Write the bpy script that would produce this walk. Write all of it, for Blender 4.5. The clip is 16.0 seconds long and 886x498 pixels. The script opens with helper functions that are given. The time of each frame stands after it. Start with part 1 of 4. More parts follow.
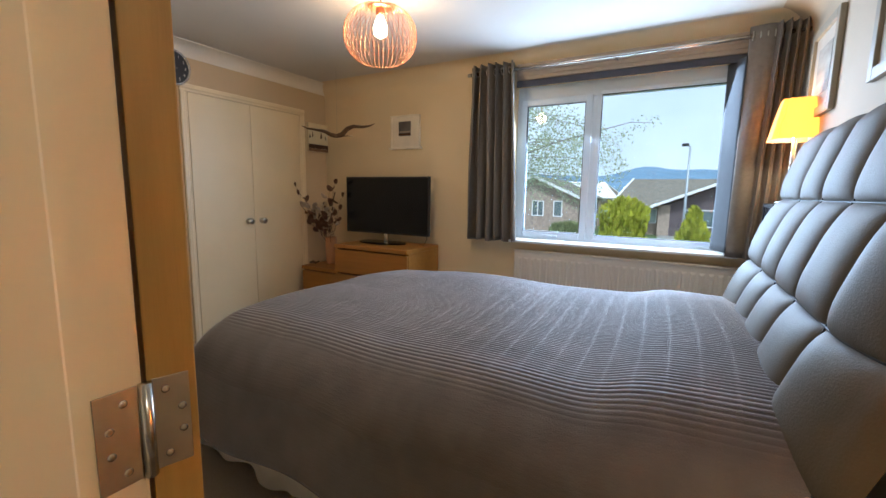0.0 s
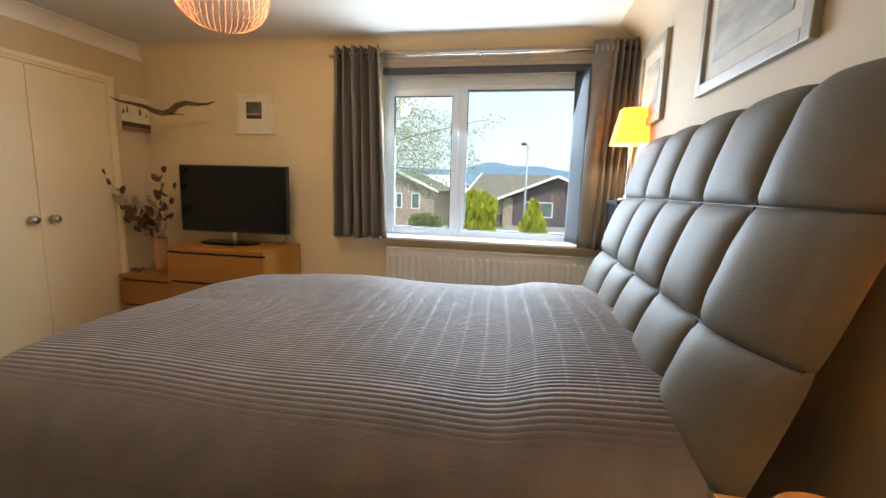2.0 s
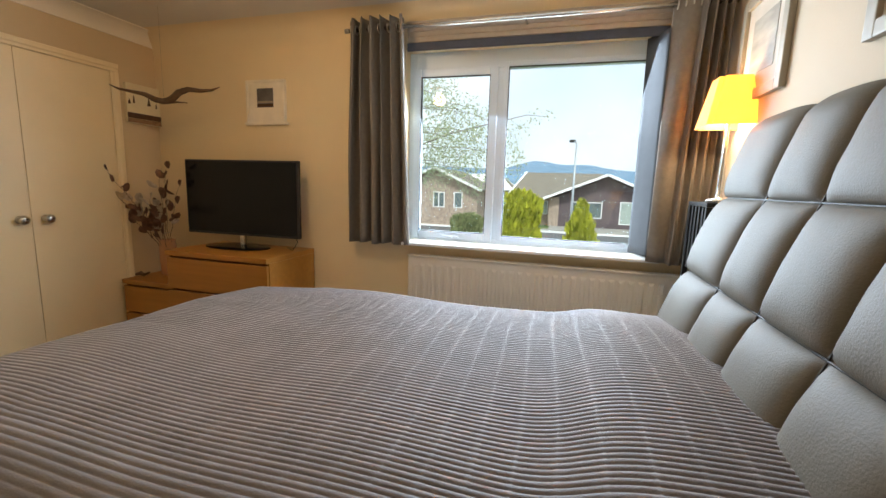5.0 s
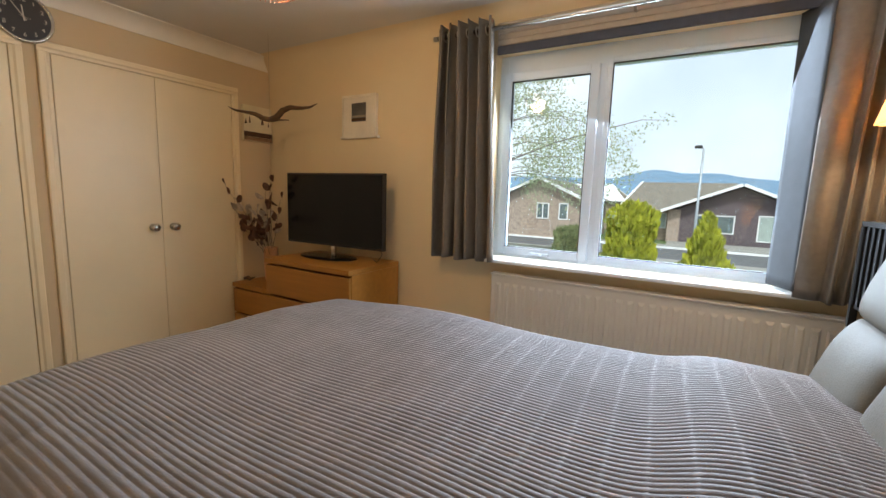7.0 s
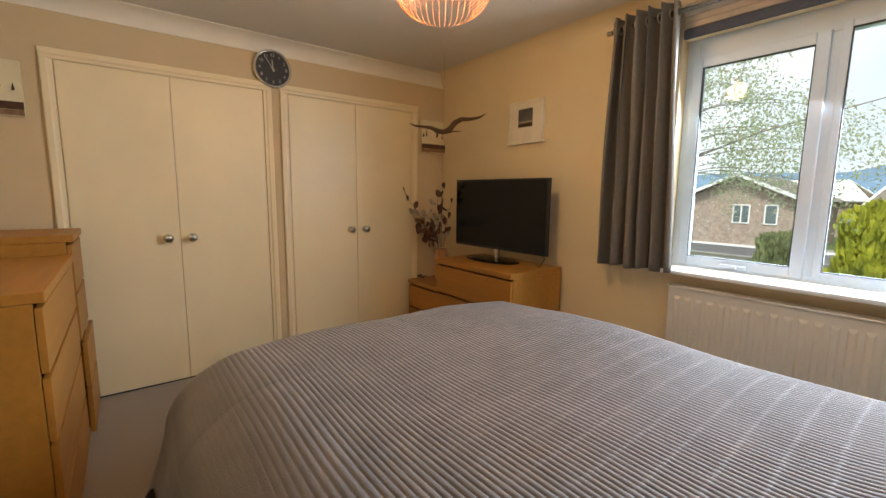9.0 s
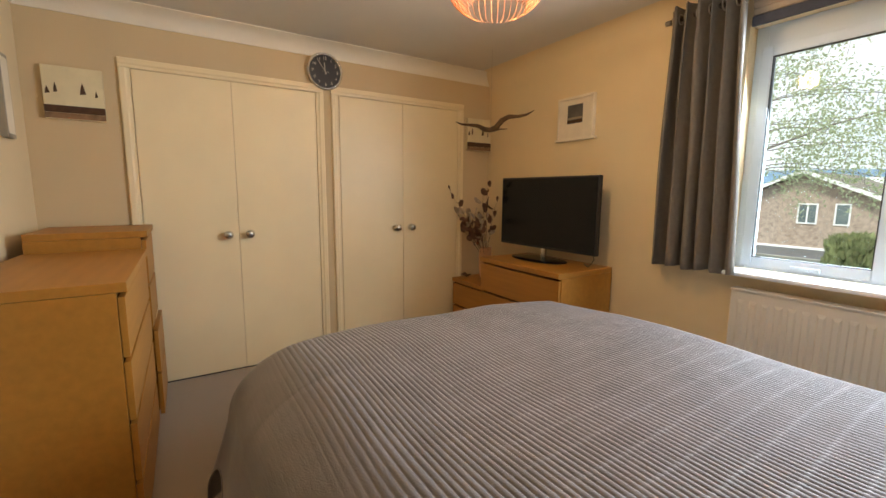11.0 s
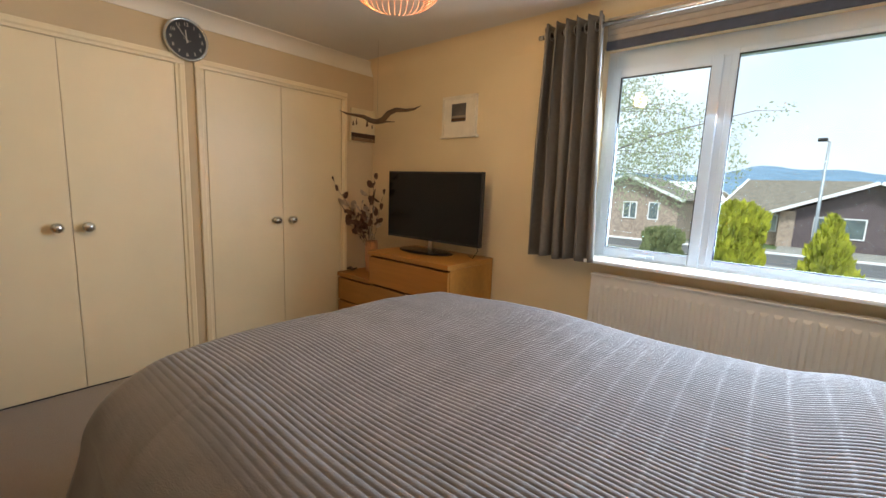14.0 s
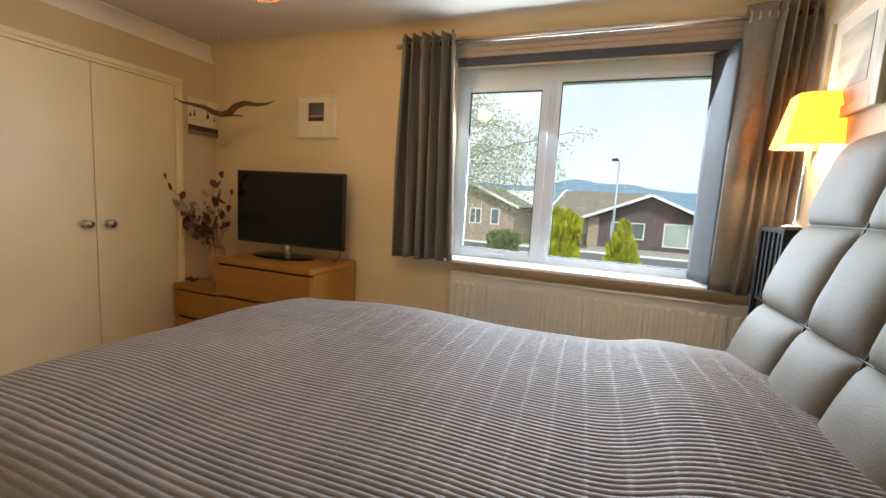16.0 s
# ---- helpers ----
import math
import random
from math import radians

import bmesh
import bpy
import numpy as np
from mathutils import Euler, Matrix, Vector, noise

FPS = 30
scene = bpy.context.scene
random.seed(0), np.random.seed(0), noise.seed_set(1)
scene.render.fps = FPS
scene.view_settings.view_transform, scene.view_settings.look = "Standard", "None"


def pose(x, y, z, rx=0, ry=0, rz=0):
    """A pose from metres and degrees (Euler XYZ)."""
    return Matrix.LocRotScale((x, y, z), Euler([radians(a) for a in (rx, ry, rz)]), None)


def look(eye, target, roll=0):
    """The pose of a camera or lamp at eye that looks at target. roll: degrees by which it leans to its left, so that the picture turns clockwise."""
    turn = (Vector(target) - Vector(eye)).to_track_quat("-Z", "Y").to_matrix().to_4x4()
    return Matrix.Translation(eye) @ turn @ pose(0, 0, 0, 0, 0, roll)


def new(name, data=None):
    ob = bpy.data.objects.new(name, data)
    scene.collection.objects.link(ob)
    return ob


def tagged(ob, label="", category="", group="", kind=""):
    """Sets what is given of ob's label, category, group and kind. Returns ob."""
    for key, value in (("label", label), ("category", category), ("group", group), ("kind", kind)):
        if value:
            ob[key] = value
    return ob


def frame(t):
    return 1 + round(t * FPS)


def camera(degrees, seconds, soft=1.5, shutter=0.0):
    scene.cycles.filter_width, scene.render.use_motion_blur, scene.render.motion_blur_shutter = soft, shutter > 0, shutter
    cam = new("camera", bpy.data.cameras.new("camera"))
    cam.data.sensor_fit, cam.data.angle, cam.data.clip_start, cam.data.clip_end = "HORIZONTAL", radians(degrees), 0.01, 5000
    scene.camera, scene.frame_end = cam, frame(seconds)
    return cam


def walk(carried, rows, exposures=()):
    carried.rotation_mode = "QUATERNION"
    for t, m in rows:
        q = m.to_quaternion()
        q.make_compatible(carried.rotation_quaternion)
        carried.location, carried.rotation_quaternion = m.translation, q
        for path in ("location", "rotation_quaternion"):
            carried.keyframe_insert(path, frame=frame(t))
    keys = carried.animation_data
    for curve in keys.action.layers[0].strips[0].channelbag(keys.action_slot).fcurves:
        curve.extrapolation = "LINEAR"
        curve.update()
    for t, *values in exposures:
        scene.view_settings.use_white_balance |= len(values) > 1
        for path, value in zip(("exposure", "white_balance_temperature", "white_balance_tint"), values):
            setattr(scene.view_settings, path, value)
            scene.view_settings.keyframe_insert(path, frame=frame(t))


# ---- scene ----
cam = camera(93.6, 16.0)
METRES, EYE, TILT, LEAN, TURN = 1.2, 1.45, 0.0, 0.0, 30.4
PATH = [
    (0, (0.142, 0.109, 1.28), (-0.836, 1.833, 1.012), 0.9),
    (0.5, (0.081, 0.157, 1.297), (-0.699, 1.978, 1.023), 0.8),
    (1, (0.023, 0.182, 1.305), (-0.543, 2.080, 1.026), 1.1),
    (1.5, (-0.013, 0.202, 1.3), (-0.436, 2.137, 1.017), 1.5),
    (2, (-0.015, 0.256, 1.296), (-0.363, 2.203, 1.004), 1.7),
    (2.5, (0.007, 0.347, 1.3), (-0.348, 2.292, 0.997), 1.7),
    (3, (0.055, 0.467, 1.306), (-0.363, 2.398, 0.995), 1.8),
    (5.5, (-0.057, 0.888, 1.284), (-0.652, 2.775, 0.99), 1.8),
    (6, (-0.049, 0.98, 1.287), (-0.724, 2.841, 1.005), 1.9),
    (6.5, (-0.021, 1.034, 1.294), (-0.832, 2.842, 1.021), 1.9),
    (7, (-0.011, 1.038, 1.303), (-1.013, 2.748, 1.035), 1.8),
    (7.5, (-0.005, 1.03, 1.311), (-1.181, 2.626, 1.047), 1.5),
    (8, (-0.001, 1.021, 1.298), (-1.346, 2.479, 1.045), 1.2),
    (8.5, (0.007, 1.026, 1.294), (-1.464, 2.357, 1.042), 1.0),
    (9, (0.001, 1.019, 1.311), (-1.574, 2.223, 1.044), 0.6),
    (9.5, (-0.027, 0.986, 1.323), (-1.654, 2.115, 1.043), 0.5),
    (10, (-0.019, 0.988, 1.303), (-1.706, 2.028, 1.034), 0.4),
    (12.5, (-0.069, 0.949, 1.304), (-1.692, 2.074, 0.988), 1.0),
    (13, (-0.093, 0.93, 1.295), (-1.616, 2.188, 0.982), 1.5),
    (13.5, (-0.093, 0.916, 1.294), (-1.517, 2.288, 0.994), 1.8),
    (14, (-0.092, 0.898, 1.309), (-1.383, 2.396, 1.013), 2.2),
    (14.5, (-0.107, 0.879, 1.302), (-1.262, 2.489, 1.023), 2.7),
    (15, (-0.125, 0.86, 1.284), (-1.113, 2.579, 1.029), 3.2),
    (15.5, (-0.115, 0.856, 1.303), (-0.974, 2.644, 1.044), 3.2),
    (16, (-0.124, 0.848, 1.287), (-0.835, 2.702, 1.05), 3.3),
]
EXPOSURE = [(0, 0.28, 5500, 12), (1, 0.43, 6100, 12), (1.5, 0.50, 6400, 12), (3, 0.54, 6400, 11), (5.5, 0.47, 6500, 12), (7, 0.38, 6350, 13), (8.5, 0.42, 6700, 14), (10, 0.56, 6900, 14), (12.5, 0.66, 6500, 12), (14.5, 0.50, 6200, 12), (16, 0.44, 6800, 13)]
walk(cam, [(t, look(eye, target, roll)) for t, eye, target, roll in PATH], EXPOSURE)

# ---- world and lights ----
W_X, E_X, S_Y, N_Y, CEIL = -3.285, 0.73, 0.260, 3.52, 2.39
world = bpy.data.worlds.new("world")
scene.world = world
world.use_nodes = True
wn = world.node_tree
sky = wn.nodes.new("ShaderNodeTexSky")
sky.sky_type = "NISHITA"
sky.sun_disc = False
sky.sun_elevation, sky.sun_rotation = radians(48), radians(200)
sky.air_density, sky.dust_density, sky.ozone_density = 1.0, 1.5, 1.0
bg = wn.nodes["Background"]
bg.inputs[1].default_value = 0.100
cloud = wn.nodes.new("ShaderNodeTexNoise")
cloud.inputs["Scale"].default_value, cloud.inputs["Detail"].default_value = 2.5, 5
grey = wn.nodes.new("ShaderNodeValToRGB")
grey.color_ramp.elements[0].color, grey.color_ramp.elements[1].color = (8.0, 8.8, 9.8, 1), (11.0, 11.6, 12.2, 1)
grey.color_ramp.elements[0].position, grey.color_ramp.elements[1].position = 0.35, 0.65
over = wn.nodes.new("ShaderNodeMix")
over.data_type = "RGBA"
over.inputs[0].default_value = 0.85
wn.links.new(cloud.outputs[0], grey.inputs[0])
wn.links.new(sky.outputs[0], over.inputs[6])
wn.links.new(grey.outputs[0], over.inputs[7])
wn.links.new(over.outputs[2], bg.inputs[0])


def lamp(name, kind, energy, color, where, target=None, **more):
    data = bpy.data.lights.new(name, kind)
    data.energy, data.color = energy, color
    for k, v in more.items():
        if k == "size":
            data.size = v
        elif k == "size_y":
            data.shape, data.size_y = "RECTANGLE", v
        elif k == "radius":
            data.shadow_soft_size = v
        elif k == "angle":
            data.angle = v
    ob = new(name, data)
    ob.matrix_world = look(where, target) if target else Matrix.Translation(where)
    return ob


lamp("sun", "SUN", 3.6, (1.0, 0.96, 0.9), (4, -12, 20), (0, 0, 2), angle=radians(12))
lamp("daylight", "AREA", 72, (0.70, 0.85, 1.0), (-0.34, 3.66, 1.53), (-0.34, 0, 0.3), size=1.5, size_y=1.2)
PENDANT = (-1.395, 2.071)
lamp("pendant_light", "POINT", 41, (1.0, 0.66, 0.34), (PENDANT[0], PENDANT[1], 2.175), radius=0.056)
lamp("far_lamp_light", "POINT", 9, (1.0, 0.76, 0.46), (0.625, 3.13, 1.68), radius=0.03)
lamp("near_lamp_light", "POINT", 7, (1.0, 0.70, 0.36), (0.57, 0.66, 1.16), radius=0.03)
# unseen fill added beyond the doorway to brighten the door lining
lamp("hall_fill", "POINT", 6, (1.0, 0.92, 0.70), (1.0, 0.02, 1.9), radius=0.08)
scene.view_settings.exposure = 0.5


# ---- materials ----
def mat(name, color, rough=0.6, metal=0.0, vary=0.08, scale=8.0, bump=0.0, bump_scale=60.0, stretch=None, emit=0.0, coat=0.0, sheen=0.0, color2=None, spec=0.5):
    m = bpy.data.materials.new(name)
    m.use_nodes = True
    nt = m.node_tree
    b = nt.nodes["Principled BSDF"]
    b.inputs["Roughness"].default_value = rough
    b.inputs["Metallic"].default_value = metal
    b.inputs["Specular IOR Level"].default_value = spec
    b.inputs["Coat Weight"].default_value = coat
    b.inputs["Sheen Weight"].default_value = sheen
    tc = nt.nodes.new("ShaderNodeTexCoord")
    mp = nt.nodes.new("ShaderNodeMapping")
    if stretch:
        mp.inputs["Scale"].default_value = stretch
    nt.links.new(tc.outputs["Object"], mp.inputs[0])
    no = nt.nodes.new("ShaderNodeTexNoise")
    no.inputs["Scale"].default_value, no.inputs["Detail"].default_value = scale, 6
    nt.links.new(mp.outputs[0], no.inputs[0])
    ramp = nt.nodes.new("ShaderNodeValToRGB")
    c2 = color2 or tuple(min(1, c * (1 + vary)) for c in color)
    c1 = tuple(c * (1 - vary) for c in color)
    ramp.color_ramp.elements[0].position, ramp.color_ramp.elements[1].position = 0.3, 0.7
    ramp.color_ramp.elements[0].color, ramp.color_ramp.elements[1].color = (*c1, 1), (*c2, 1)
    nt.links.new(no.outputs[0], ramp.inputs[0])
    nt.links.new(ramp.outputs[0], b.inputs["Base Color"])
    if bump:
        n2 = nt.nodes.new("ShaderNodeTexNoise")
        n2.inputs["Scale"].default_value, n2.inputs["Detail"].default_value = bump_scale, 4
        nt.links.new(mp.outputs[0], n2.inputs[0])
        bp = nt.nodes.new("ShaderNodeBump")
        bp.inputs["Strength"].default_value, bp.inputs["Distance"].default_value = bump, 0.004
        nt.links.new(n2.outputs[0], bp.inputs["Height"])
        nt.links.new(bp.outputs[0], b.inputs["Normal"])
    if emit:
        b.inputs["Emission Color"].default_value = (*color, 1)
        b.inputs["Emission Strength"].default_value = emit
    return m


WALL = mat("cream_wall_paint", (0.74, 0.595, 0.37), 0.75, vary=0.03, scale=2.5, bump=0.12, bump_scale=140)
# same cream paint darkened: the east wall's weaker light is in the colour
WALL_DIM = mat("cream_wall_paint_dimmed", (0.49, 0.39, 0.27), 0.75, vary=0.03, scale=2.5, bump=0.12, bump_scale=140)
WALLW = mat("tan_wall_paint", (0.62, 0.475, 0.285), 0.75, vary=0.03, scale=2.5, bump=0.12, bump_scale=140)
CEILING = mat("ceiling_paint", (0.64, 0.61, 0.55), 0.85, vary=0.03, scale=2, bump=0.2, bump_scale=90)
COVE = mat("cornice_paint", (0.78, 0.72, 0.60), 0.6, vary=0.03, scale=3)
WHITE = mat("white_gloss_paint", (0.84, 0.70, 0.45), 0.38, vary=0.03, scale=3, bump=0.05, bump_scale=40)
# white frame plastic coloured blue-grey to carry its backlit look
UPVC = mat("backlit_white_plastic", (0.64, 0.72, 0.80), 0.3, vary=0.02)
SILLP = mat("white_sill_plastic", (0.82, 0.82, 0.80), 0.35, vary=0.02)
CARPET = mat("beige_carpet", (0.30, 0.24, 0.18), 0.95, vary=0.2, scale=120, bump=0.8, bump_scale=500, sheen=0.3)
OAKV = mat("oak_veneer", (0.36, 0.155, 0.022), 0.45, vary=0.09, scale=2.2, stretch=(1.0, 14, 14), bump=0.02, bump_scale=40)
OAKE = mat("door_edge_wood", (0.42, 0.25, 0.06), 0.5, vary=0.16, scale=5, stretch=(10, 10, 0.8), bump=0.05, bump_scale=60)
DARKGAP = mat("drawer_gap", (0.16, 0.065, 0.020), 0.7)
CHROME = mat("brushed_chrome", (0.62, 0.60, 0.56), 0.25, 1.0, vary=0.04)
STEEL = mat("satin_steel", (0.45, 0.42, 0.36), 0.42, 1.0, vary=0.06, scale=30)
COPPER = mat("rose_copper_wire", (0.50, 0.22, 0.11), 0.4, 0.8, vary=0.05)
BLACKG = mat("black_screen_glass", (0.006, 0.006, 0.007), 0.16, vary=0.0, spec=0.22)
BLACKP = mat("black_plastic", (0.015, 0.015, 0.016), 0.45)
BLACKW = mat("black_painted_wood", (0.008, 0.007, 0.006), 0.9, vary=0.2)
CURTAIN = mat("grey_curtain_fabric", (0.150, 0.124, 0.096), 0.62, vary=0.10, scale=40, bump=0.2, bump_scale=500, sheen=0.12)
# grey lining coloured near black to hold down the window lamp's glare
LINING = mat("dimmed_curtain_lining", (0.055, 0.060, 0.066), 0.8, vary=0.05, scale=20)
BLINDM = mat("beige_blind_fabric", (0.42, 0.34, 0.26), 0.9, vary=0.05, scale=30)
BLINDD = mat("dark_blind_band", (0.06, 0.06, 0.075), 0.8, vary=0.1, scale=30)
COVER = mat("taupe_ribbed_bedspread", (0.128, 0.112, 0.114), 0.60, vary=0.16, scale=9, bump=0.4, bump_scale=260, sheen=0.35, spec=0.5)
VALANCE = mat("white_valance_cotton", (0.82, 0.80, 0.76), 0.9)
LEATHER = mat("grey_faux_leather", (0.118, 0.102, 0.077), 0.58, spec=0.32, vary=0.06, scale=6, bump=0.25, bump_scale=180)
# headboard piping, and the painted shade under the wardrobe doors
SEAM_GAP = mat("dark_seam_and_gap_shade", (0.03, 0.028, 0.026), 0.5)
PHOTO = mat("sepia_print", (0.10, 0.09, 0.08), 0.4, vary=0.5, scale=9)
PRINTP = mat("faint_landscape_print", (0.30, 0.27, 0.22), 0.5, vary=0.3, scale=5, stretch=(1, 1, 4))
MATB = mat("white_mount", (0.76, 0.68, 0.54), 0.7)
# darker, browner tone than the white mount
TANM = mat("dull_tan_mount", (0.46, 0.40, 0.32), 0.7)
SILVERW = mat("silver_washed_wood", (0.30, 0.25, 0.18), 0.45, vary=0.12, scale=12)
CREAMC = mat("cream_canvas", (0.72, 0.62, 0.40), 0.85, vary=0.06, scale=10)
BROWNC = mat("brown_canvas_band", (0.075, 0.035, 0.016), 0.85, vary=0.3, scale=30)
TAN = mat("tan_canvas_band", (0.24, 0.14, 0.07), 0.85, vary=0.3, scale=30)
BIRDW = mat("carved_driftwood", (0.10, 0.055, 0.025), 0.6, vary=0.35, scale=20, bump=0.4, bump_scale=60)
TERRA = mat("peach_ceramic", (0.48, 0.25, 0.12), 0.4, vary=0.08)
LEAFD = mat("dried_leaf", (0.12, 0.055, 0.03), 0.8, vary=0.4, scale=30)
LEAFP = mat("pale_dried_leaf", (0.42, 0.34, 0.25), 0.8, vary=0.3, scale=30)
STEM = mat("dried_stem", (0.12, 0.06, 0.03), 0.8)
PANELR = mat("radiator_enamel", (0.62, 0.57, 0.49), 0.35, vary=0.02)


def glass(name, tint=(0.9, 0.95, 0.95), clear=0.93):
    m = bpy.data.materials.new(name)
    m.use_nodes = True
    nt = m.node_tree
    nt.nodes.clear()
    out = nt.nodes.new("ShaderNodeOutputMaterial")
    tr = nt.nodes.new("ShaderNodeBsdfTransparent")
    gl = nt.nodes.new("ShaderNodeBsdfGlossy")
    gl.inputs["Roughness"].default_value = 0.02
    tr.inputs[0].default_value = (*tint, 1)
    mx = nt.nodes.new("ShaderNodeMixShader")
    fr = nt.nodes.new("ShaderNodeFresnel")
    fr.inputs[0].default_value = 1.45
    nt.links.new(fr.outputs[0], mx.inputs[0])
    nt.links.new(tr.outputs[0], mx.inputs[1])
    nt.links.new(gl.outputs[0], mx.inputs[2])
    nt.links.new(mx.outputs[0], out.inputs[0])
    return m


GLASS = glass("window_glass")


def shade_material(name, color, strength):
    m = bpy.data.materials.new(name)
    m.use_nodes = True
    nt = m.node_tree
    b = nt.nodes["Principled BSDF"]
    b.inputs["Base Color"].default_value = (0.85, 0.58, 0.26, 1)
    b.inputs["Roughness"].default_value = 0.9
    b.inputs["Emission Color"].default_value = (*color, 1)
    b.inputs["Emission Strength"].default_value = strength
    tl = nt.nodes.new("ShaderNodeBsdfTranslucent")
    tl.inputs[0].default_value = (0.90, 0.56, 0.20, 1)
    mx = nt.nodes.new("ShaderNodeMixShader")
    mx.inputs[0].default_value = 0.6
    out = nt.nodes["Material Output"]
    nt.links.new(b.outputs[0], mx.inputs[1])
    nt.links.new(tl.outputs[0], mx.inputs[2])
    nt.links.new(mx.outputs[0], out.inputs[0])
    return m


SHADE = shade_material("glowing_amber_shade", (0.95, 0.40, 0.05), 0.34)
BULB = mat("glowing_bulb", (1.0, 0.72, 0.36), 0.4, emit=14.0, vary=0.0)


# ---- mesh helpers ----
def thing(name, loc, label="", category="", group="", rz=0.0, rx=0.0, ry=0.0, kind=""):
    ob = new(name)
    ob.matrix_basis = pose(*loc, rx, ry, rz)
    return tagged(ob, label, category, group, kind)


def part(name, bm, material, parent=None, label="", smooth=False, kind=""):
    me = bpy.data.meshes.new(name)
    bmesh.ops.recalc_face_normals(bm, faces=bm.faces)
    bm.to_mesh(me)
    bm.free()
    for m in material if isinstance(material, (list, tuple)) else (material,):
        me.materials.append(m)
    if smooth:
        me.shade_smooth()
    ob = new(name, me)
    ob.parent = parent
    return tagged(ob, label, kind=kind)


def box(x0, x1, y0, y1, z0, z1, bevel=0.0, bm=None, seg=2):
    bm = bm or bmesh.new()
    vs = [bm.verts.new((x, y, z)) for z in (z0, z1) for x, y in ((x0, y0), (x1, y0), (x1, y1), (x0, y1))]
    fs = [bm.faces.new([vs[i] for i in f]) for f in ((3, 2, 1, 0), (4, 5, 6, 7), (0, 1, 5, 4), (1, 2, 6, 5), (2, 3, 7, 6), (3, 0, 4, 7))]
    if bevel:
        es = {e for f in fs for e in f.edges}
        bmesh.ops.bevel(bm, geom=list(es), offset=bevel, segments=seg, affect="EDGES", profile=0.6)
    return bm


def lathe(profile, n=24, bm=None, at=(0, 0, 0), axis="z"):
    bm = bm or bmesh.new()
    rings = []
    for r, z in profile:
        ring = []
        for k in range(n):
            a = 2 * math.pi * k / n
            p = (r * math.cos(a), r * math.sin(a), z)
            if axis == "x":
                p = (p[2], p[0], p[1])
            elif axis == "y":
                p = (p[0], p[2], p[1])
            ring.append(bm.verts.new((p[0] + at[0], p[1] + at[1], p[2] + at[2])))
        rings.append(ring)
    for a, b in zip(rings, rings[1:]):
        for k in range(n):
            bm.faces.new((a[k], a[(k + 1) % n], b[(k + 1) % n], b[k]))
    for ring, flip in ((rings[0], True), (rings[-1], False)):
        bm.faces.new(ring[::-1] if flip else ring)
    return bm


def tube(points, r, n=8, bm=None, closed=False):
    bm = bm or bmesh.new()
    pts = [Vector(p) for p in points]
    rs = r if isinstance(r, (list, tuple)) else [r] * len(pts)
    rings, up = [], None
    for i, p in enumerate(pts):
        if closed:
            d = (pts[(i + 1) % len(pts)] - pts[i - 1]).normalized()
        else:
            d = (pts[min(i + 1, len(pts) - 1)] - pts[max(i - 1, 0)]).normalized()
        if up is None:
            up = d.orthogonal().normalized()
        up = (up - d * up.dot(d)).normalized()
        side = d.cross(up)
        rings.append([bm.verts.new(p + (up * math.cos(2 * math.pi * k / n) + side * math.sin(2 * math.pi * k / n)) * rs[i]) for k in range(n)])
    pairs = list(zip(rings, rings[1:]))
    if closed:
        pairs.append((rings[-1], rings[0]))
    for a, b in pairs:
        for k in range(n):
            bm.faces.new((a[k], a[(k + 1) % n], b[(k + 1) % n], b[k]))
    if not closed:
        bm.faces.new(rings[0][::-1])
        bm.faces.new(rings[-1])
    return bm


def extrude_profile(profile, a, b, place, bm=None):
    """A profile of 2D points run from a to b; place(u, v, s) gives the 3D point."""
    bm = bm or bmesh.new()
    r0 = [bm.verts.new(place(u, v, a)) for u, v in profile]
    r1 = [bm.verts.new(place(u, v, b)) for u, v in profile]
    n = len(profile)
    for k in range(n):
        bm.faces.new((r0[k], r0[(k + 1) % n], r1[(k + 1) % n], r1[k]))
    bm.faces.new(r0[::-1])
    bm.faces.new(r1)
    bm.normal_update()
    for e in bm.edges:
        if len(e.link_faces) == 2 and e.calc_face_angle(0) > 0.7:
            e.smooth = False
    return bm


def structure(name, bm, material, smooth=False, label="", parent=None):
    return part(name, bm, material, parent, label, smooth, kind="structure")


# ---- the room ----
T = 0.12
WIN = (-1.125, 0.455, 0.90, 2.16)
DOOR = (-0.216, 0.547, 2.03)
structure("floor", box(W_X - T, 1.2, -1.4, N_Y + 0.3, -0.15, 0.0), CARPET, label="beige short pile carpet")
structure("ceiling", box(W_X - T, 1.2, -1.4, N_Y + 0.3, CEIL, CEIL + 0.15), CEILING, label="white painted ceiling")
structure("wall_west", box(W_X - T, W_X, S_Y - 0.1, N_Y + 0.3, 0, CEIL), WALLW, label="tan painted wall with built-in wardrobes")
structure("wall_east", box(E_X, E_X + T, S_Y - 0.1, N_Y + 0.3, 0, CEIL), WALL_DIM, label="cream painted wall behind the bed, its weaker light put into the colour")
bm = box(W_X, WIN[0], N_Y, N_Y + 0.28, 0, CEIL)
box(WIN[1], E_X, N_Y, N_Y + 0.28, 0, CEIL, bm=bm)
box(WIN[0], WIN[1], N_Y, N_Y + 0.28, 0, WIN[2] - 0.02, bm=bm)
box(WIN[0], WIN[1], N_Y, N_Y + 0.28, WIN[3], CEIL, bm=bm)
structure("wall_north", bm, WALL, label="cream painted wall with the window")
bm = box(W_X, DOOR[0] - 0.03, S_Y - T, S_Y, 0, CEIL)
box(DOOR[1] + 0.03, E_X, S_Y - T, S_Y, 0, CEIL, bm=bm)
box(DOOR[0] - 0.03, DOOR[1] + 0.03, S_Y - T, S_Y, DOOR[2] + 0.03, CEIL, bm=bm)
structure("wall_south", bm, WALL, label="cream painted wall with the doorway")
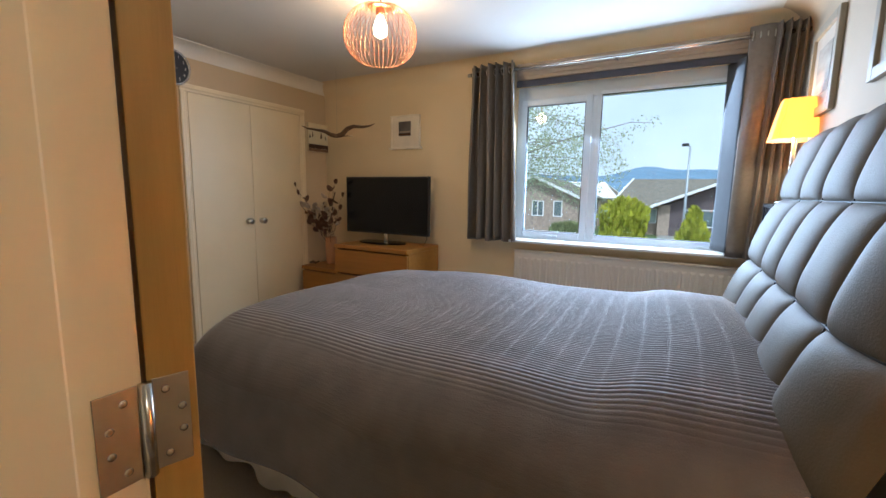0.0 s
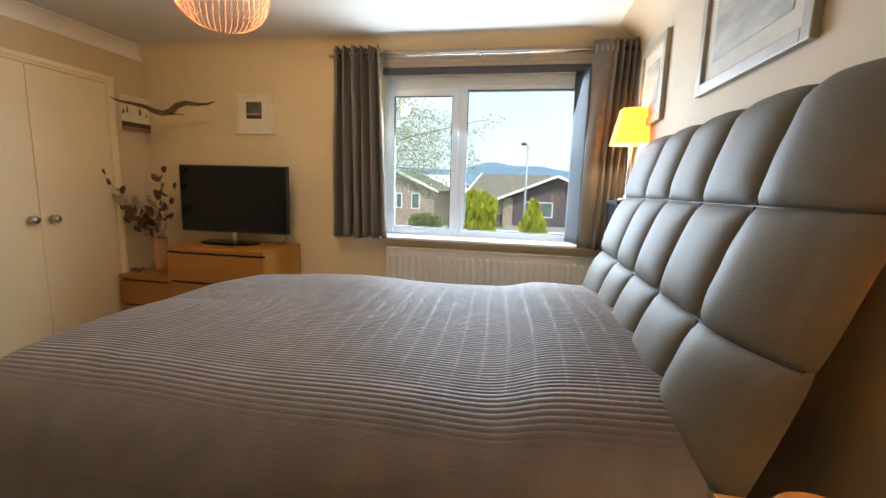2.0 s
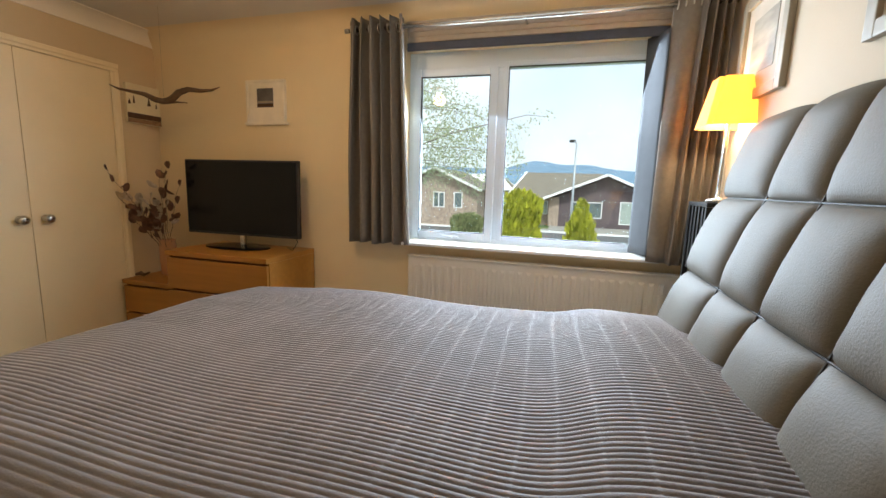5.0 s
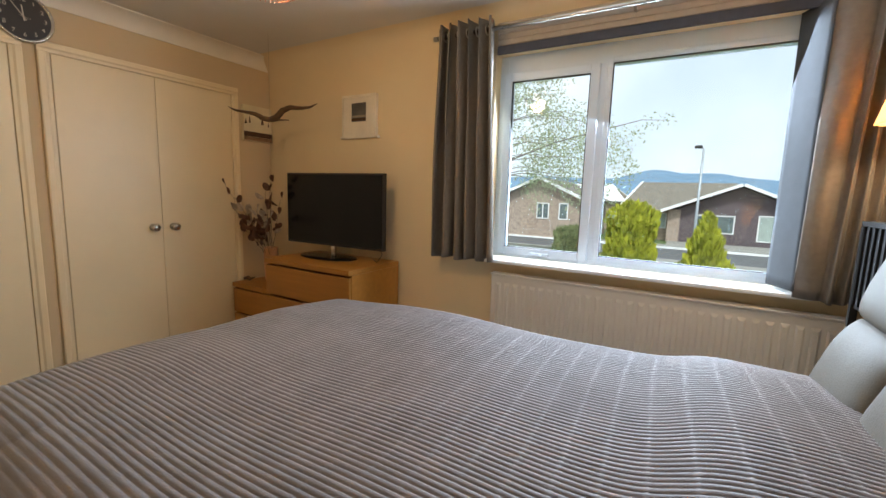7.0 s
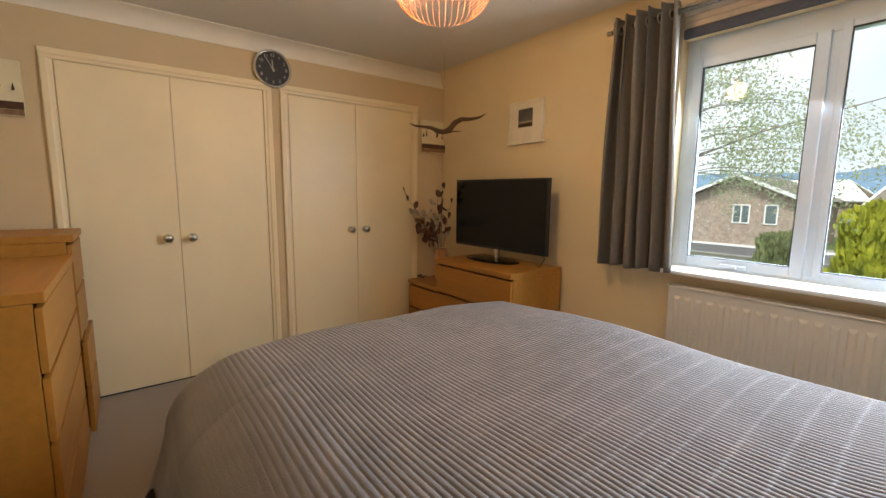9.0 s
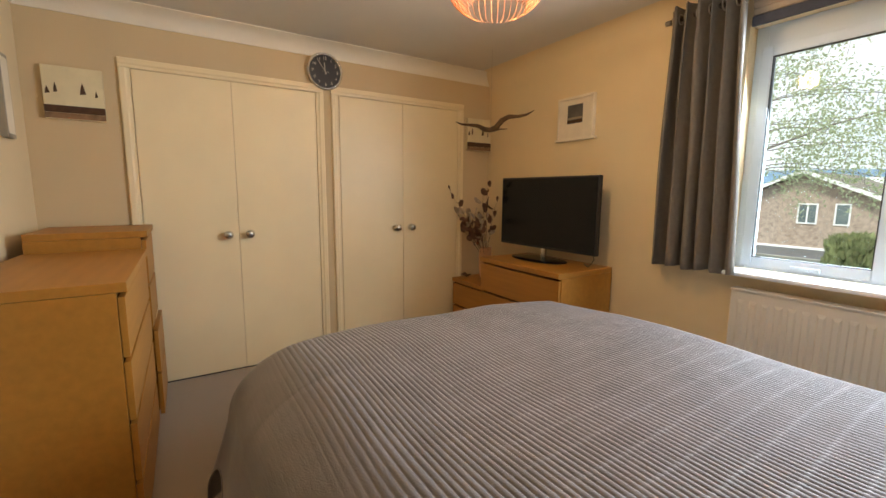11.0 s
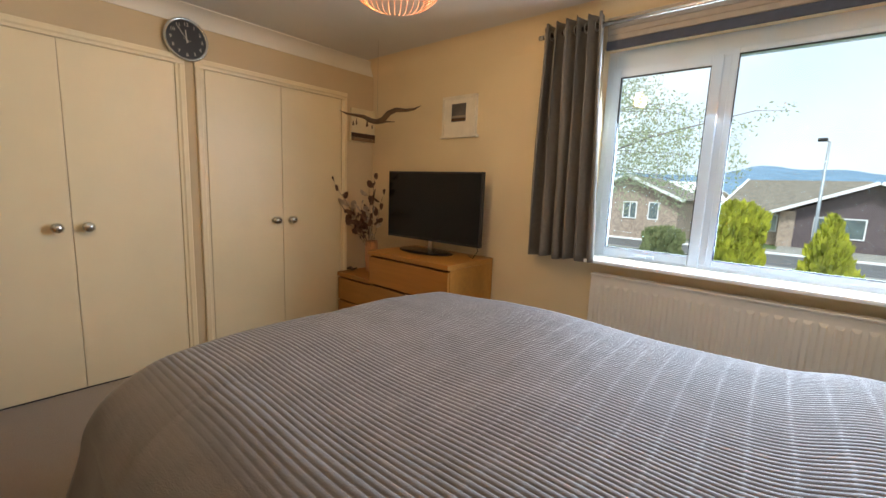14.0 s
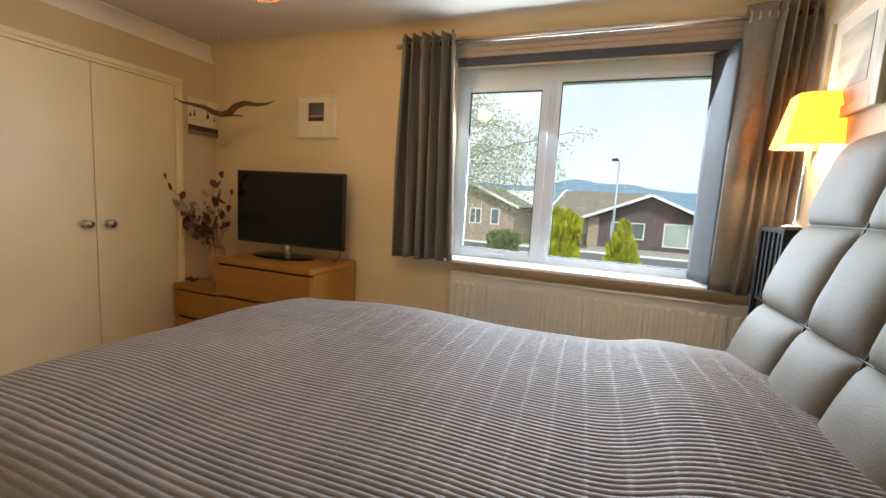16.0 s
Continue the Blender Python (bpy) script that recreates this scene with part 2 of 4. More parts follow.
bm = box(W_X - T, 1.2, -1.5, -1.38, 0, CEIL)
box(-1.3, -1.18, -1.38, S_Y - T, 0, CEIL, bm=bm)
box(1.1, 1.2, -1.38, S_Y - T, 0, CEIL, bm=bm)
structure("wall_hall", bm, WALL, label="cream painted landing walls")

cove = [(0, 0), (0, -0.10), (0.008, -0.10)] + [(0.10 - 0.092 * math.cos(radians(v)), -0.095 + 0.087 * math.sin(radians(v))) for v in range(0, 91, 15)] + [(0.105, -0.006), (0.105, 0)]
Z = CEIL - 0.001
structure("trim_cornice_west", extrude_profile(cove, S_Y, N_Y, lambda u, v, s: (W_X + u, s, Z + v)), COVE, True, "cream coved cornice")
soft = [(0, 0), (0, -0.16)] + [(0.16 - 0.16 * math.cos(radians(v)), -0.16 + 0.16 * math.sin(radians(v))) for v in range(6, 91, 7)]
structure("trim_cornice_north", extrude_profile(soft, W_X, E_X, lambda u, v, s: (s, N_Y - u, Z + v)), WALL, True, "cream coved cornice")
# the east cove shares the east wall's darkened cream
structure("trim_cornice_east", extrude_profile(soft, S_Y, N_Y, lambda u, v, s: (E_X - u, s, Z + v)), WALL_DIM, True, "cream coved cornice")
structure("trim_cornice_south", extrude_profile(cove, W_X, E_X, lambda u, v, s: (s, S_Y + u, Z + v)), COVE, True, "cream coved cornice")
skirt = [(0, 0), (0.015, 0), (0.015, 0.085), (0.009, 0.098), (0, 0.10)]
structure("baseboard_north", extrude_profile(skirt, W_X + 0.02, E_X, lambda u, v, s: (s, N_Y - u, v)), WHITE, label="white skirting board")
structure("baseboard_east", extrude_profile(skirt, S_Y, N_Y - 0.02, lambda u, v, s: (E_X - u, s, v)), WHITE, label="white skirting board")
structure("baseboard_west", extrude_profile(skirt, S_Y, 0.695, lambda u, v, s: (W_X + u, s, v)), WHITE, label="white skirting board")
structure("baseboard_south", extrude_profile(skirt, W_X + 0.02, DOOR[0] - 0.08, lambda u, v, s: (s, S_Y + u, v)), WHITE, label="white skirting board")

# window
FY = 3.60
bm = box(WIN[0], WIN[0] + 0.055, FY, FY + 0.07, WIN[2], WIN[3], 0.004)
box(WIN[1] - 0.055, WIN[1], FY, FY + 0.07, WIN[2], WIN[3], 0.004, bm)
box(WIN[0] + 0.055, WIN[1] - 0.055, FY, FY + 0.07, WIN[2], WIN[2] + 0.03, 0.004, bm)
box(WIN[0] + 0.055, WIN[1] - 0.055, FY, FY + 0.07, WIN[3] - 0.115, WIN[3], 0.004, bm)
box(-0.535, -0.47, FY, FY + 0.07, WIN[2] + 0.03, WIN[3] - 0.115, 0.004, bm)
win = thing("window_1", (0, 0, 0), "white plastic framed window with an opening light and a fixed pane", kind="structure")
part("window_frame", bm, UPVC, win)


def sash(name, x0, x1, z0, z1, w, y, d):
    b = box(x0, x0 + w, y, y + d, z0, z1, 0.006)
    box(x1 - w, x1, y, y + d, z0, z1, 0.006, b)
    box(x0 + w, x1 - w, y, y + d, z0, z0 + w, 0.006, b)
    box(x0 + w, x1 - w, y, y + d, z1 - w, z1, 0.006, b)
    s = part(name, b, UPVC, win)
    g = part("pane", box(x0 + w - 0.005, x1 - w + 0.005, y + d * 0.5, y + d * 0.5 + 0.012, z0 + w - 0.005, z1 - w + 0.005), GLASS, s)
    g.visible_shadow = False
    e = 0.004
    gb = bmesh.new()
    for a, b_, c, d_ in ((x0 + w, x0 + w + e, z0 + w, z1 - w), (x1 - w - e, x1 - w, z0 + w, z1 - w), (x0 + w + e, x1 - w - e, z0 + w, z0 + w + e), (x0 + w + e, x1 - w - e, z1 - w - e, z1 - w)):
        box(a, b_, y + 0.004, y + d * 0.5 - 0.001, c, d_, bm=gb)
    part("gasket", gb, BLACKP, s)
    return s


sash("casement", -1.09, -0.515, 0.915, 2.055, 0.052, 3.585, 0.05)
sash("fixed_light", -0.482, 0.40, 0.925, 2.08, 0.032, 3.592, 0.045)
hb = box(-0.86, -0.74, 3.565, 3.585, 0.925, 0.945, 0.005)
box(-0.80, -0.78, 3.55, 3.57, 0.928, 0.942, 0.003, hb)
part("window_handle", hb, UPVC, win)
structure("window_sill", box(WIN[0] - 0.02, WIN[1] + 0.04, 3.41, FY, WIN[2] - 0.022, WIN[2], 0.008), SILLP, label="white window board")

# built-in wardrobes
def knob(parent, x, y, z):
    prof = [(0.020, 0.0), (0.022, 0.004), (0.010, 0.010), (0.009, 0.022), (0.020, 0.030), (0.026, 0.040), (0.023, 0.052), (0.012, 0.058), (0.003, 0.059)]
    part("knob", lathe([(q * 1.15, h * 1.1) for q, h in prof], 20, at=(x, y, z), axis="x"), CHROME, parent, "round chrome knob", True)


def wardrobe(name, y0, y1, split, knobs):
    th = thing(name, (W_X, 0, 0), "white painted built-in double wardrobe with closed flush doors", "wardrobe", "built-in wardrobes")
    x = 0.001
    w = 0.058
    arch = [(0, 0), (0.016, 0), (0.020, 0.006), (0.020, 0.030), (0.013, 0.040), (0.011, 0.055), (0, w)]
    part("surround_post", extrude_profile(arch, 0, 2.09 - w, lambda u, v, s: (u + x, y0 + v, s)), WHITE, th)
    part("surround_post", extrude_profile(arch, 0, 2.09 - w, lambda u, v, s: (u + x, y1 - v, s)), WHITE, th)
    part("surround_head", extrude_profile(arch, y0, y1, lambda u, v, s: (u + x, s, 2.09 - v)), WHITE, th)
    # thin dark strip painted in for the shade beneath the doors
    part("gap_shade_strip", box(0.0005, 0.0012, y0 + w, y1 - w, 0.001, 0.011), SEAM_GAP, th)
    for k, (a, c) in enumerate(((y0 + w + 0.003, split - 0.0015), (split + 0.0015, y1 - w - 0.003))):
        d = part("wardrobe_door", box(x, x + 0.009, a, c, 0.012, 2.09 - w - 0.004, 0.003), WHITE, th)
        knob(d, x + 0.009, knobs[k], 0.996)
    return th


wardrobe("wardrobe", 0.70, 1.93, 1.305, (1.235, 1.372))
wardrobe("wardrobe", 1.99, 3.212, 2.595, (2.53, 2.665))

# bedroom door and lining
b = box(DOOR[0] - 0.03, DOOR[0], S_Y - T - 0.005, S_Y + 0.003, 0, DOOR[2], 0.003)
box(DOOR[1], DOOR[1] + 0.03, S_Y - T - 0.005, S_Y + 0.003, 0, DOOR[2], 0.003, b)
box(DOOR[0] - 0.03, DOOR[1] + 0.03, S_Y - T - 0.005, S_Y + 0.003, DOOR[2], DOOR[2] + 0.03, 0.003, b)
box(DOOR[0], DOOR[0] + 0.012, S_Y - T + 0.0, S_Y - 0.045, 0, DOOR[2], 0.002, b)
fr = structure("door_frame", b, WHITE, label="cream painted door lining")
for hz in (1.089, 1.82, 0.22):
    b = box(DOOR[0] + 0.0005, DOOR[0] + 0.002, S_Y - 0.031, S_Y - 0.002, hz - 0.039, hz + 0.039, 0.0006)
    part("hinge_plate", b, STEEL, fr)
    for sy, sz in ((0.012, 0.028), (0.022, 0.010), (0.022, -0.010), (0.012, -0.028)):
        part("screw", lathe([(0.0032, 0.0), (0.0032, 0.0004), (0.0016, 0.0006)], 12, None, (DOOR[0] + 0.002, S_Y - sy, hz + sz), "x"), CHROME, fr, smooth=True)
b = box(DOOR[0] - 0.095, DOOR[0] - 0.031, S_Y + 0.001, S_Y + 0.014, 0, DOOR[2] + 0.09, 0.004)
box(DOOR[1] + 0.031, DOOR[1] + 0.095, S_Y + 0.001, S_Y + 0.014, 0, DOOR[2] + 0.09, 0.004, b)
structure("trim_architrave", b, WHITE, label="white door architrave")
dr = thing("door_1", (DOOR[0], S_Y + 0.004, 0), "oak veneered bedroom door standing wide open on steel hinges", rz=-17, kind="structure")
part("door_leaf", box(-0.762, -0.003, 0.002, 0.037, 0.01, 2.02, 0.0015), OAKE, dr)
for hz in (1.089, 1.82, 0.22):
    hg = part("hinge", tube([(0.003, 0.0, hz - 0.039), (0.003, 0.0, hz + 0.039)], 0.0051, 16), CHROME, dr, "steel butt hinge", True)
    part("hinge_leaf", box(-0.0029, -0.0016, 0.005, 0.031, hz - 0.039, hz + 0.039, 0.0006), STEEL, hg)
    for sy, sz in ((0.014, 0.028), (0.025, 0.010), (0.025, -0.010), (0.014, -0.028)):
        part("screw", lathe([(0.0032, 0.0), (0.0032, 0.0004), (0.0016, 0.0006)], 12, None, (-0.0016, sy, hz + sz), "x"), CHROME, hg, smooth=True)


# ---- chests of drawers ----
def chest(name, w, d, h, rows, loc, rz, label, pulled={}):
    th = thing(name, loc, label, "chest of drawers", "oak veneer drawer units", rz=rz)
    part("side_panel", box(0, 0.02, 0.03, d, 0, h - 0.035, 0.0015), OAKV, th)
    part("side_panel", box(w - 0.02, w, 0.03, d, 0, h - 0.035, 0.0015), OAKV, th)
    part("top", box(0, w, 0.0, d, h - 0.034, h, 0.003), OAKV, th)
    part("carcass_back", box(0.021, w - 0.021, 0.05, d - 0.005, 0.03, h - 0.037), DARKGAP, th)
    part("plinth", box(0.021, w - 0.021, 0.035, 0.05, 0, 0.055), OAKV, th)
    z1 = h - 0.036
    hh = (z1 - 0.06) / rows
    for r in range(rows):
        out = pulled.get(r, 0.0)
        b = box(0.004, w - 0.004, 0.008 - out, 0.028 - out, 0.06 + r * hh + 0.003, 0.06 + (r + 1) * hh - 0.014, 0.002)
        part("drawer_front", b, OAKV, th)
        if out:
            part("drawer_box", box(0.03, w - 0.03, 0.029 - out, 0.048, 0.06 + r * hh + 0.02, 0.06 + (r + 1) * hh - 0.06), OAKV, th)
    return th


chest("chest_of_drawers", 0.83, 0.53, 0.79, 3, (-2.665, 2.975, 0), 0, "oak veneer three-drawer chest standing under the television")
chest("small_chest_of_drawers", 0.52, 0.44, 0.52, 2, (-3.20, 3.06, 0), 0, "low oak veneer two-drawer unit in the corner by the wardrobe")
chest("tall_chest_of_drawers", 0.94, 0.48, 1.0, 4, (-1.72, 0.805, 0), 180, "tall oak veneer four-drawer chest against the wall by the door")
chest("tall_chest_of_drawers", 0.48, 0.48, 1.09, 4, (-2.69, 0.81, 0), 180, "taller oak veneer chest, one drawer ajar, beside the wardrobe", {0: 0.018, 1: 0.018})

# television
tv = thing("television", (-2.307, 3.30, 0.79), "black flat screen television, switched off, on a chrome and glass stand", "television", rz=1.5)
part("housing", box(-0.478, 0.478, 0.0, 0.035, 0.088, 0.632, 0.006), BLACKP, tv)
part("screen", box(-0.466, 0.466, -0.003, -0.0005, 0.105, 0.620), BLACKG, tv)
pl = lathe([(0.10, 0.001), (0.258, 0.002), (0.260, 0.007), (0.252, 0.010), (0.10, 0.012)], 40)
bmesh.ops.scale(pl, vec=(1, 0.52, 1), verts=pl.verts)
bmesh.ops.translate(pl, vec=(-0.03, -0.01, 0), verts=pl.verts)
part("stand_plate", pl, BLACKG, tv, smooth=True)
part("cable", tube([(0.40, 0.03, 0.16), (0.44, 0.04, 0.06), (0.41, 0.02, 0.004), (0.36, 0.06, 0.004), (0.30, 0.12, 0.004)], 0.003, 6), BLACKP, tv, smooth=True)
part("stand_neck", box(-0.020, 0.020, 0.005, 0.03, 0.012, 0.10, 0.005), CHROME, tv)

# radiator
rad = thing("radiator", (-1.045, 3.41, 0.20), "cream enamelled panel radiator under the window", "radiator")
L, Hh = 1.68, 0.61
b = box(0, L, 0.0, 0.06, 0.0, Hh, 0.01)
part("body", b, PANELR, rad)
n = 30
for k in range(n):
    x = 0.035 + (L - 0.06) * k / n
    rb = bmesh.new()
    lo = [rb.verts.new(p) for p in ((x, 0.001, 0.035), (x + 0.036, 0.001, 0.035), (x + 0.036, 0.001, Hh - 0.045), (x, 0.001, Hh - 0.045))]
    hi = [rb.verts.new(p) for p in ((x + 0.009, -0.007, 0.055), (x + 0.027, -0.007, 0.055), (x + 0.027, -0.007, Hh - 0.065), (x + 0.009, -0.007, Hh - 0.065))]
    rb.faces.new(hi)
    for q in range(4):
        rb.faces.new((lo[q], lo[(q + 1) % 4], hi[(q + 1) % 4], hi[q]))
    part("rib", rb, PANELR, rad)
part("top_grille", box(-0.003, L + 0.003, -0.010, 0.066, Hh, Hh + 0.007, 0.002), PANELR, rad)
part("valve", lathe([(0.012, 0), (0.018, 0.01), (0.018, 0.06), (0.01, 0.065)], 14, at=(L + 0.03, 0.03, 0.36)), BLACKP, rad, smooth=True)
part("bracket", box(0.3, 0.33, 0.06, 0.11, 0.1, 0.5), PANELR, rad)


# ---- curtains, pole, blind ----
def curtain(name, x0t, x1t, x0b, x1b, z0, z1, folds, amp, label, phase=0.0, lead=0.0, leadw=0.0):
    th = thing(name, (0, 3.39, 0), label, "curtain", "curtains on the pole")
    bm = bmesh.new()
    nu, nv = folds * 14, 30
    grid = []
    for j in range(nv + 1):
        v = j / nv
        z = z1 + (z0 - z1) * v
        row = []
        for i in range(nu + 1):
            u = i / nu
            xt, xb = x0t + (x1t - x0t) * u, x0b + (x1b - x0b) * u
            x = xt + (xb - xt) * v
            uf, calm, bow = u, 1.0, 0.0
            if lead:
                wl = leadw * (1 - 0.35 * v)
                uf = max(0.0, (u - lead) / (1 - lead))
                x = x0t + (x0b - x0t) * v + (wl * u / lead if u < lead else wl + (x1t + (x1b - x1t) * v - x0t - (x0b - x0t) * v - wl) * uf)
                calm = min(1.0, uf * 8)
                bow = -0.030 * math.sin(math.pi * min(1.0, u / lead) * 0.8)
            ph = 2 * math.pi * folds * uf + phase
            a = calm * amp * (1.0 - 0.15 * v + 0.25 * math.sin(3 * u + 2 * v))
            y = bow + a * math.sin(ph + 0.5 * math.sin(2.2 * v + 5 * u) + 0.7 * math.sin(11 * u) * (lead == 0)) + 0.006 * math.sin(7 * v + 9 * u)
            x += 0.25 * a * math.sin(2 * ph + v) * 0.5
            row.append(bm.verts.new((x, y, z + 0.006 * math.sin(ph * 0.5 + 1) * v)))
        grid.append(row)
    for a, b in zip(grid, grid[1:]):
        for i in range(nu):
            bm.faces.new((a[i], a[i + 1], b[i + 1], b[i]))
    ob = part("drape", bm, CURTAIN, th, smooth=True)
    so = ob.modifiers.new("thick", "SOLIDIFY")
    so.thickness = 0.003
    for k in range(folds * 2):
        u = (k + 0.5) / (folds * 2)
        x = x0t + (x1t - x0t) * u
        pts = [(x, 0.026 * math.cos(t), POLE_Z + 0.026 * math.sin(t)) for t in [2 * math.pi * q / 14 for q in range(14)]]
        part("eyelet", tube(pts, 0.004, 6, closed=True), STEEL, th, smooth=True)
    return th


POLE_Z = 2.258
pole = thing("curtain_pole", (0, 3.39, POLE_Z), "brushed steel curtain pole above the window", "curtain pole")
part("rod", tube([(-1.47, 0, 0), (0.72, 0, 0)], 0.013, 16), CHROME, pole, smooth=True)
part("finial", tube([(-1.50, 0, 0), (-1.47, 0, 0)], 0.014, 12), STEEL, pole, smooth=True)
for bx in (-1.42, -0.34, 0.66):
    b = box(bx - 0.006, bx + 0.006, 0.0, 0.13, -0.014, -0.004)
    part("pole_bracket", b, STEEL, pole)
curtain("curtain", -1.465, -1.085, -1.50, -1.03, 0.885, 2.315, 6, 0.056, "dark grey eyelet curtain drawn open beside the television wall")
curtain("curtain", 0.425, 0.71, 0.415, 0.70, 0.885, 2.315, 4, 0.034, "grey eyelet curtain drawn open behind the bedside lamp", 1.3, 0.32, 0.13)
b = bmesh.new()
flap = []
for j in range(25):
    v = j / 24
    row = []
    for i in range(9):
        u = i / 8
        row.append(b.verts.new((0.342 + 0.086 * u - 0.010 * v * u + 0.002 * math.sin(5 * u + 3 * v), 3.560 - 0.17 * u, 2.150 - 1.235 * v)))
    flap.append(row)
for p, q in zip(flap, flap[1:]):
    for i in range(8):
        b.faces.new((p[i], p[i + 1], q[i + 1], q[i]))
fl = part("turned_edge", b, LINING, bpy.data.objects["curtain.001"], "grey curtain lining, coloured dark against the window glare", smooth=True)
fl.location.y = -3.39
fl.modifiers.new("thick", "SOLIDIFY").thickness = 0.003
bl = thing("roman_blind", (0, 3.49, 0), "beige roman blind pulled up, with a dark bottom band", "blind")
b = bmesh.new()
for k in range(4):
    box(-1.10, 0.46, -0.012 - 0.006 * k, 0.012, 2.19 + 0.030 * k, 2.19 + 0.030 * k + 0.034, 0.006, b)
part("folds", b, BLINDM, bl)
part("band", box(-1.10, 0.46, -0.02, 0.0, 2.138, 2.186, 0.004), BLINDD, bl)


# ---- bed ----
bed = thing("bed", (0, 0, 0), "super king divan bed with a tall grey faux leather headboard", "bed")
HB_Z1 = 1.57
HB_Y = [1.12, 1.457, 1.78, 2.10, 2.415, 2.76]
HB_ZS = [0.36, 0.665, 0.962, 1.272, HB_Z1]


def hb_x(z):
    return 0.575 + (z - 1.272) * 0.327


HB_END, HB_ROLL, HB_THICK = 1.132, 1.37, 0.080


def hb_roll(y):
    """How far the padded end turns back towards the wall."""
    w = min(1.0, max(0.0, (HB_ROLL - y) / (HB_ROLL - HB_END)))
    return HB_THICK * (0.40 * w ** 1.25 + 0.60 * (1 - math.sqrt(max(0.0, 1 - w ** 2))))


front, back = [], []
for q in range(9):
    z = 0.30 + (HB_Z1 - 0.32) * q / 8
    front.append((hb_x(z) + 0.016, z))
    back.append((min(hb_x(z) + HB_THICK + 0.004, E_X - 0.008), z))
b = extrude_profile(front + back[::-1], 1.335, HB_Y[-1] - 0.012, lambda u, v, s: (u, s, v))
edge = [(hb_x(front[0][1]) + HB_THICK - 0.003, front[0][1]), (hb_x(HB_Z1 - 0.02) + HB_THICK - 0.015, HB_Z1 - 0.02)]
extrude_profile(edge + back[::-1], HB_END + 0.006, 1.334, lambda u, v, s: (u, s, v), b)
hbd = part("headboard", b, LEATHER, bed, "buttoned grey faux leather headboard")
for r in range(4):
    for c in range(5):
        y0, y1, z0, z1 = HB_Y[c], HB_Y[c + 1], HB_ZS[r], HB_ZS[r + 1]
        if c == 0:
            y0 = HB_END - 0.002
        bm = bmesh.new()
        n, nu = 16, 30 if c == 0 else 16
        g = []
        for i in range(nu + 1):
            row = []
            for j in range(n + 1):
                u, v = 0.5 - 0.5 * math.cos(math.pi * i / nu), 0.5 - 0.5 * math.cos(math.pi * j / n)
                y = y0 + 0.002 + (y1 - y0 - 0.004) * u
                su, sv = abs(2 * u - 1), abs(2 * v - 1)
                if c == 0 and u < 0.5 or c == 4 and u > 0.5:
                    su *= 0.55
                if r == 3 and v > 0.5:
                    sv *= 0.6
                e = (max(0, 1 - su ** 3.0) * max(0, 1 - sv ** 3.0)) ** 0.5
                round_ = max(0.0, su ** 6 + sv ** 6 - 1.0)
                e = max(0.0, e - 0.25 * round_)
                z = z0 + (z1 - z0) * v
                wr = 0.0025 * math.sin(23 * u + 9 * r + 5 * c) * math.sin(17 * v + 3 * c) * (1 - e)
                turn = hb_roll(y) if c == 0 else 0.0
                top = 0.030 * max(0.0, (v - 0.82) / 0.18) ** 2 if r == 3 else 0.0
                x = hb_x(z) + 0.010 - 0.046 * e * (1 - turn / HB_THICK) + wr + turn + top
                row.append(bm.verts.new((min(x, E_X - 0.006), y - (0.010 * e if c == 0 and u < 0.15 else 0), z + 0.012 * e * (r == 3) * v)))
            g.append(row)
        for i in range(nu):
            for j in range(n):
                bm.faces.new((g[i][j], g[i + 1][j], g[i + 1][j + 1], g[i][j + 1]))
        part("panel", bm, LEATHER, hbd, smooth=True)
for y in HB_Y[1:-1]:
    part("piping", tube([(hb_x(z) + 0.006, y, z) for z in (0.36, 0.9, HB_Z1)], 0.003, 6), SEAM_GAP, hbd)
ys = [HB_END + 0.004 + (HB_ROLL - HB_END) * (q / 12) ** 1.5 for q in range(13)] + [1.6, 2.2, HB_Y[-1] - 0.01]
for z in HB_ZS[1:-1]:
    part("piping", tube([(min(hb_x(z) + 0.006 + hb_roll(y), E_X - 0.006), y, z) for y in ys], 0.003, 6), SEAM_GAP, hbd)
BX0, BX1, BY0, BY1, BZ = -1.89, 0.485, 1.09, 2.95, 0.69
part("divan_base", box(BX0 + 0.16, BX1 + 0.03, BY0 + 0.16, BY1 - 0.16, 0.05, 0.36, 0.02), BLACKW, bed)
for fx in (BX0 + 0.25, BX1 - 0.1):
    for fy in (BY0 + 0.25, BY1 - 0.25):
        part("foot", lathe([(0.025, 0), (0.025, 0.049)], 14, at=(fx, fy, 0)), BLACKP, bed)
for side in (0, 1):
    b = bmesh.new()
    rows_ = []
    for i in range(121):
        x = BX0 + 0.06 + (BX1 - BX0 - 0.08) * i / 120
        y = (BY0 + 0.045 if side == 0 else BY1 - 0.045) + 0.016 * math.sin(21 * x + 2 * math.sin(5 * x))
        zb = 0.075 + 0.035 * abs(math.sin(5.2 * x)) + 0.012 * math.sin(17 * x)
        rows_.append((b.verts.new((x, y, 0.355)), b.verts.new((x, y + (0.012 if side else -0.012), zb))))
    for p, q in zip(rows_, rows_[1:]):
        b.faces.new((p[0], q[0], q[1], p[1]))
    part("valance", b, VALANCE, bed, "white gathered cotton valance", smooth=True).modifiers.new("thick", "SOLIDIFY").thickness = 0.002

part("mattress", box(BX0 + 0.22, BX1 - 0.02, BY0 + 0.22, BY1 - 0.10, 0.36, 0.57, 0.05, seg=4), VALANCE, bed)


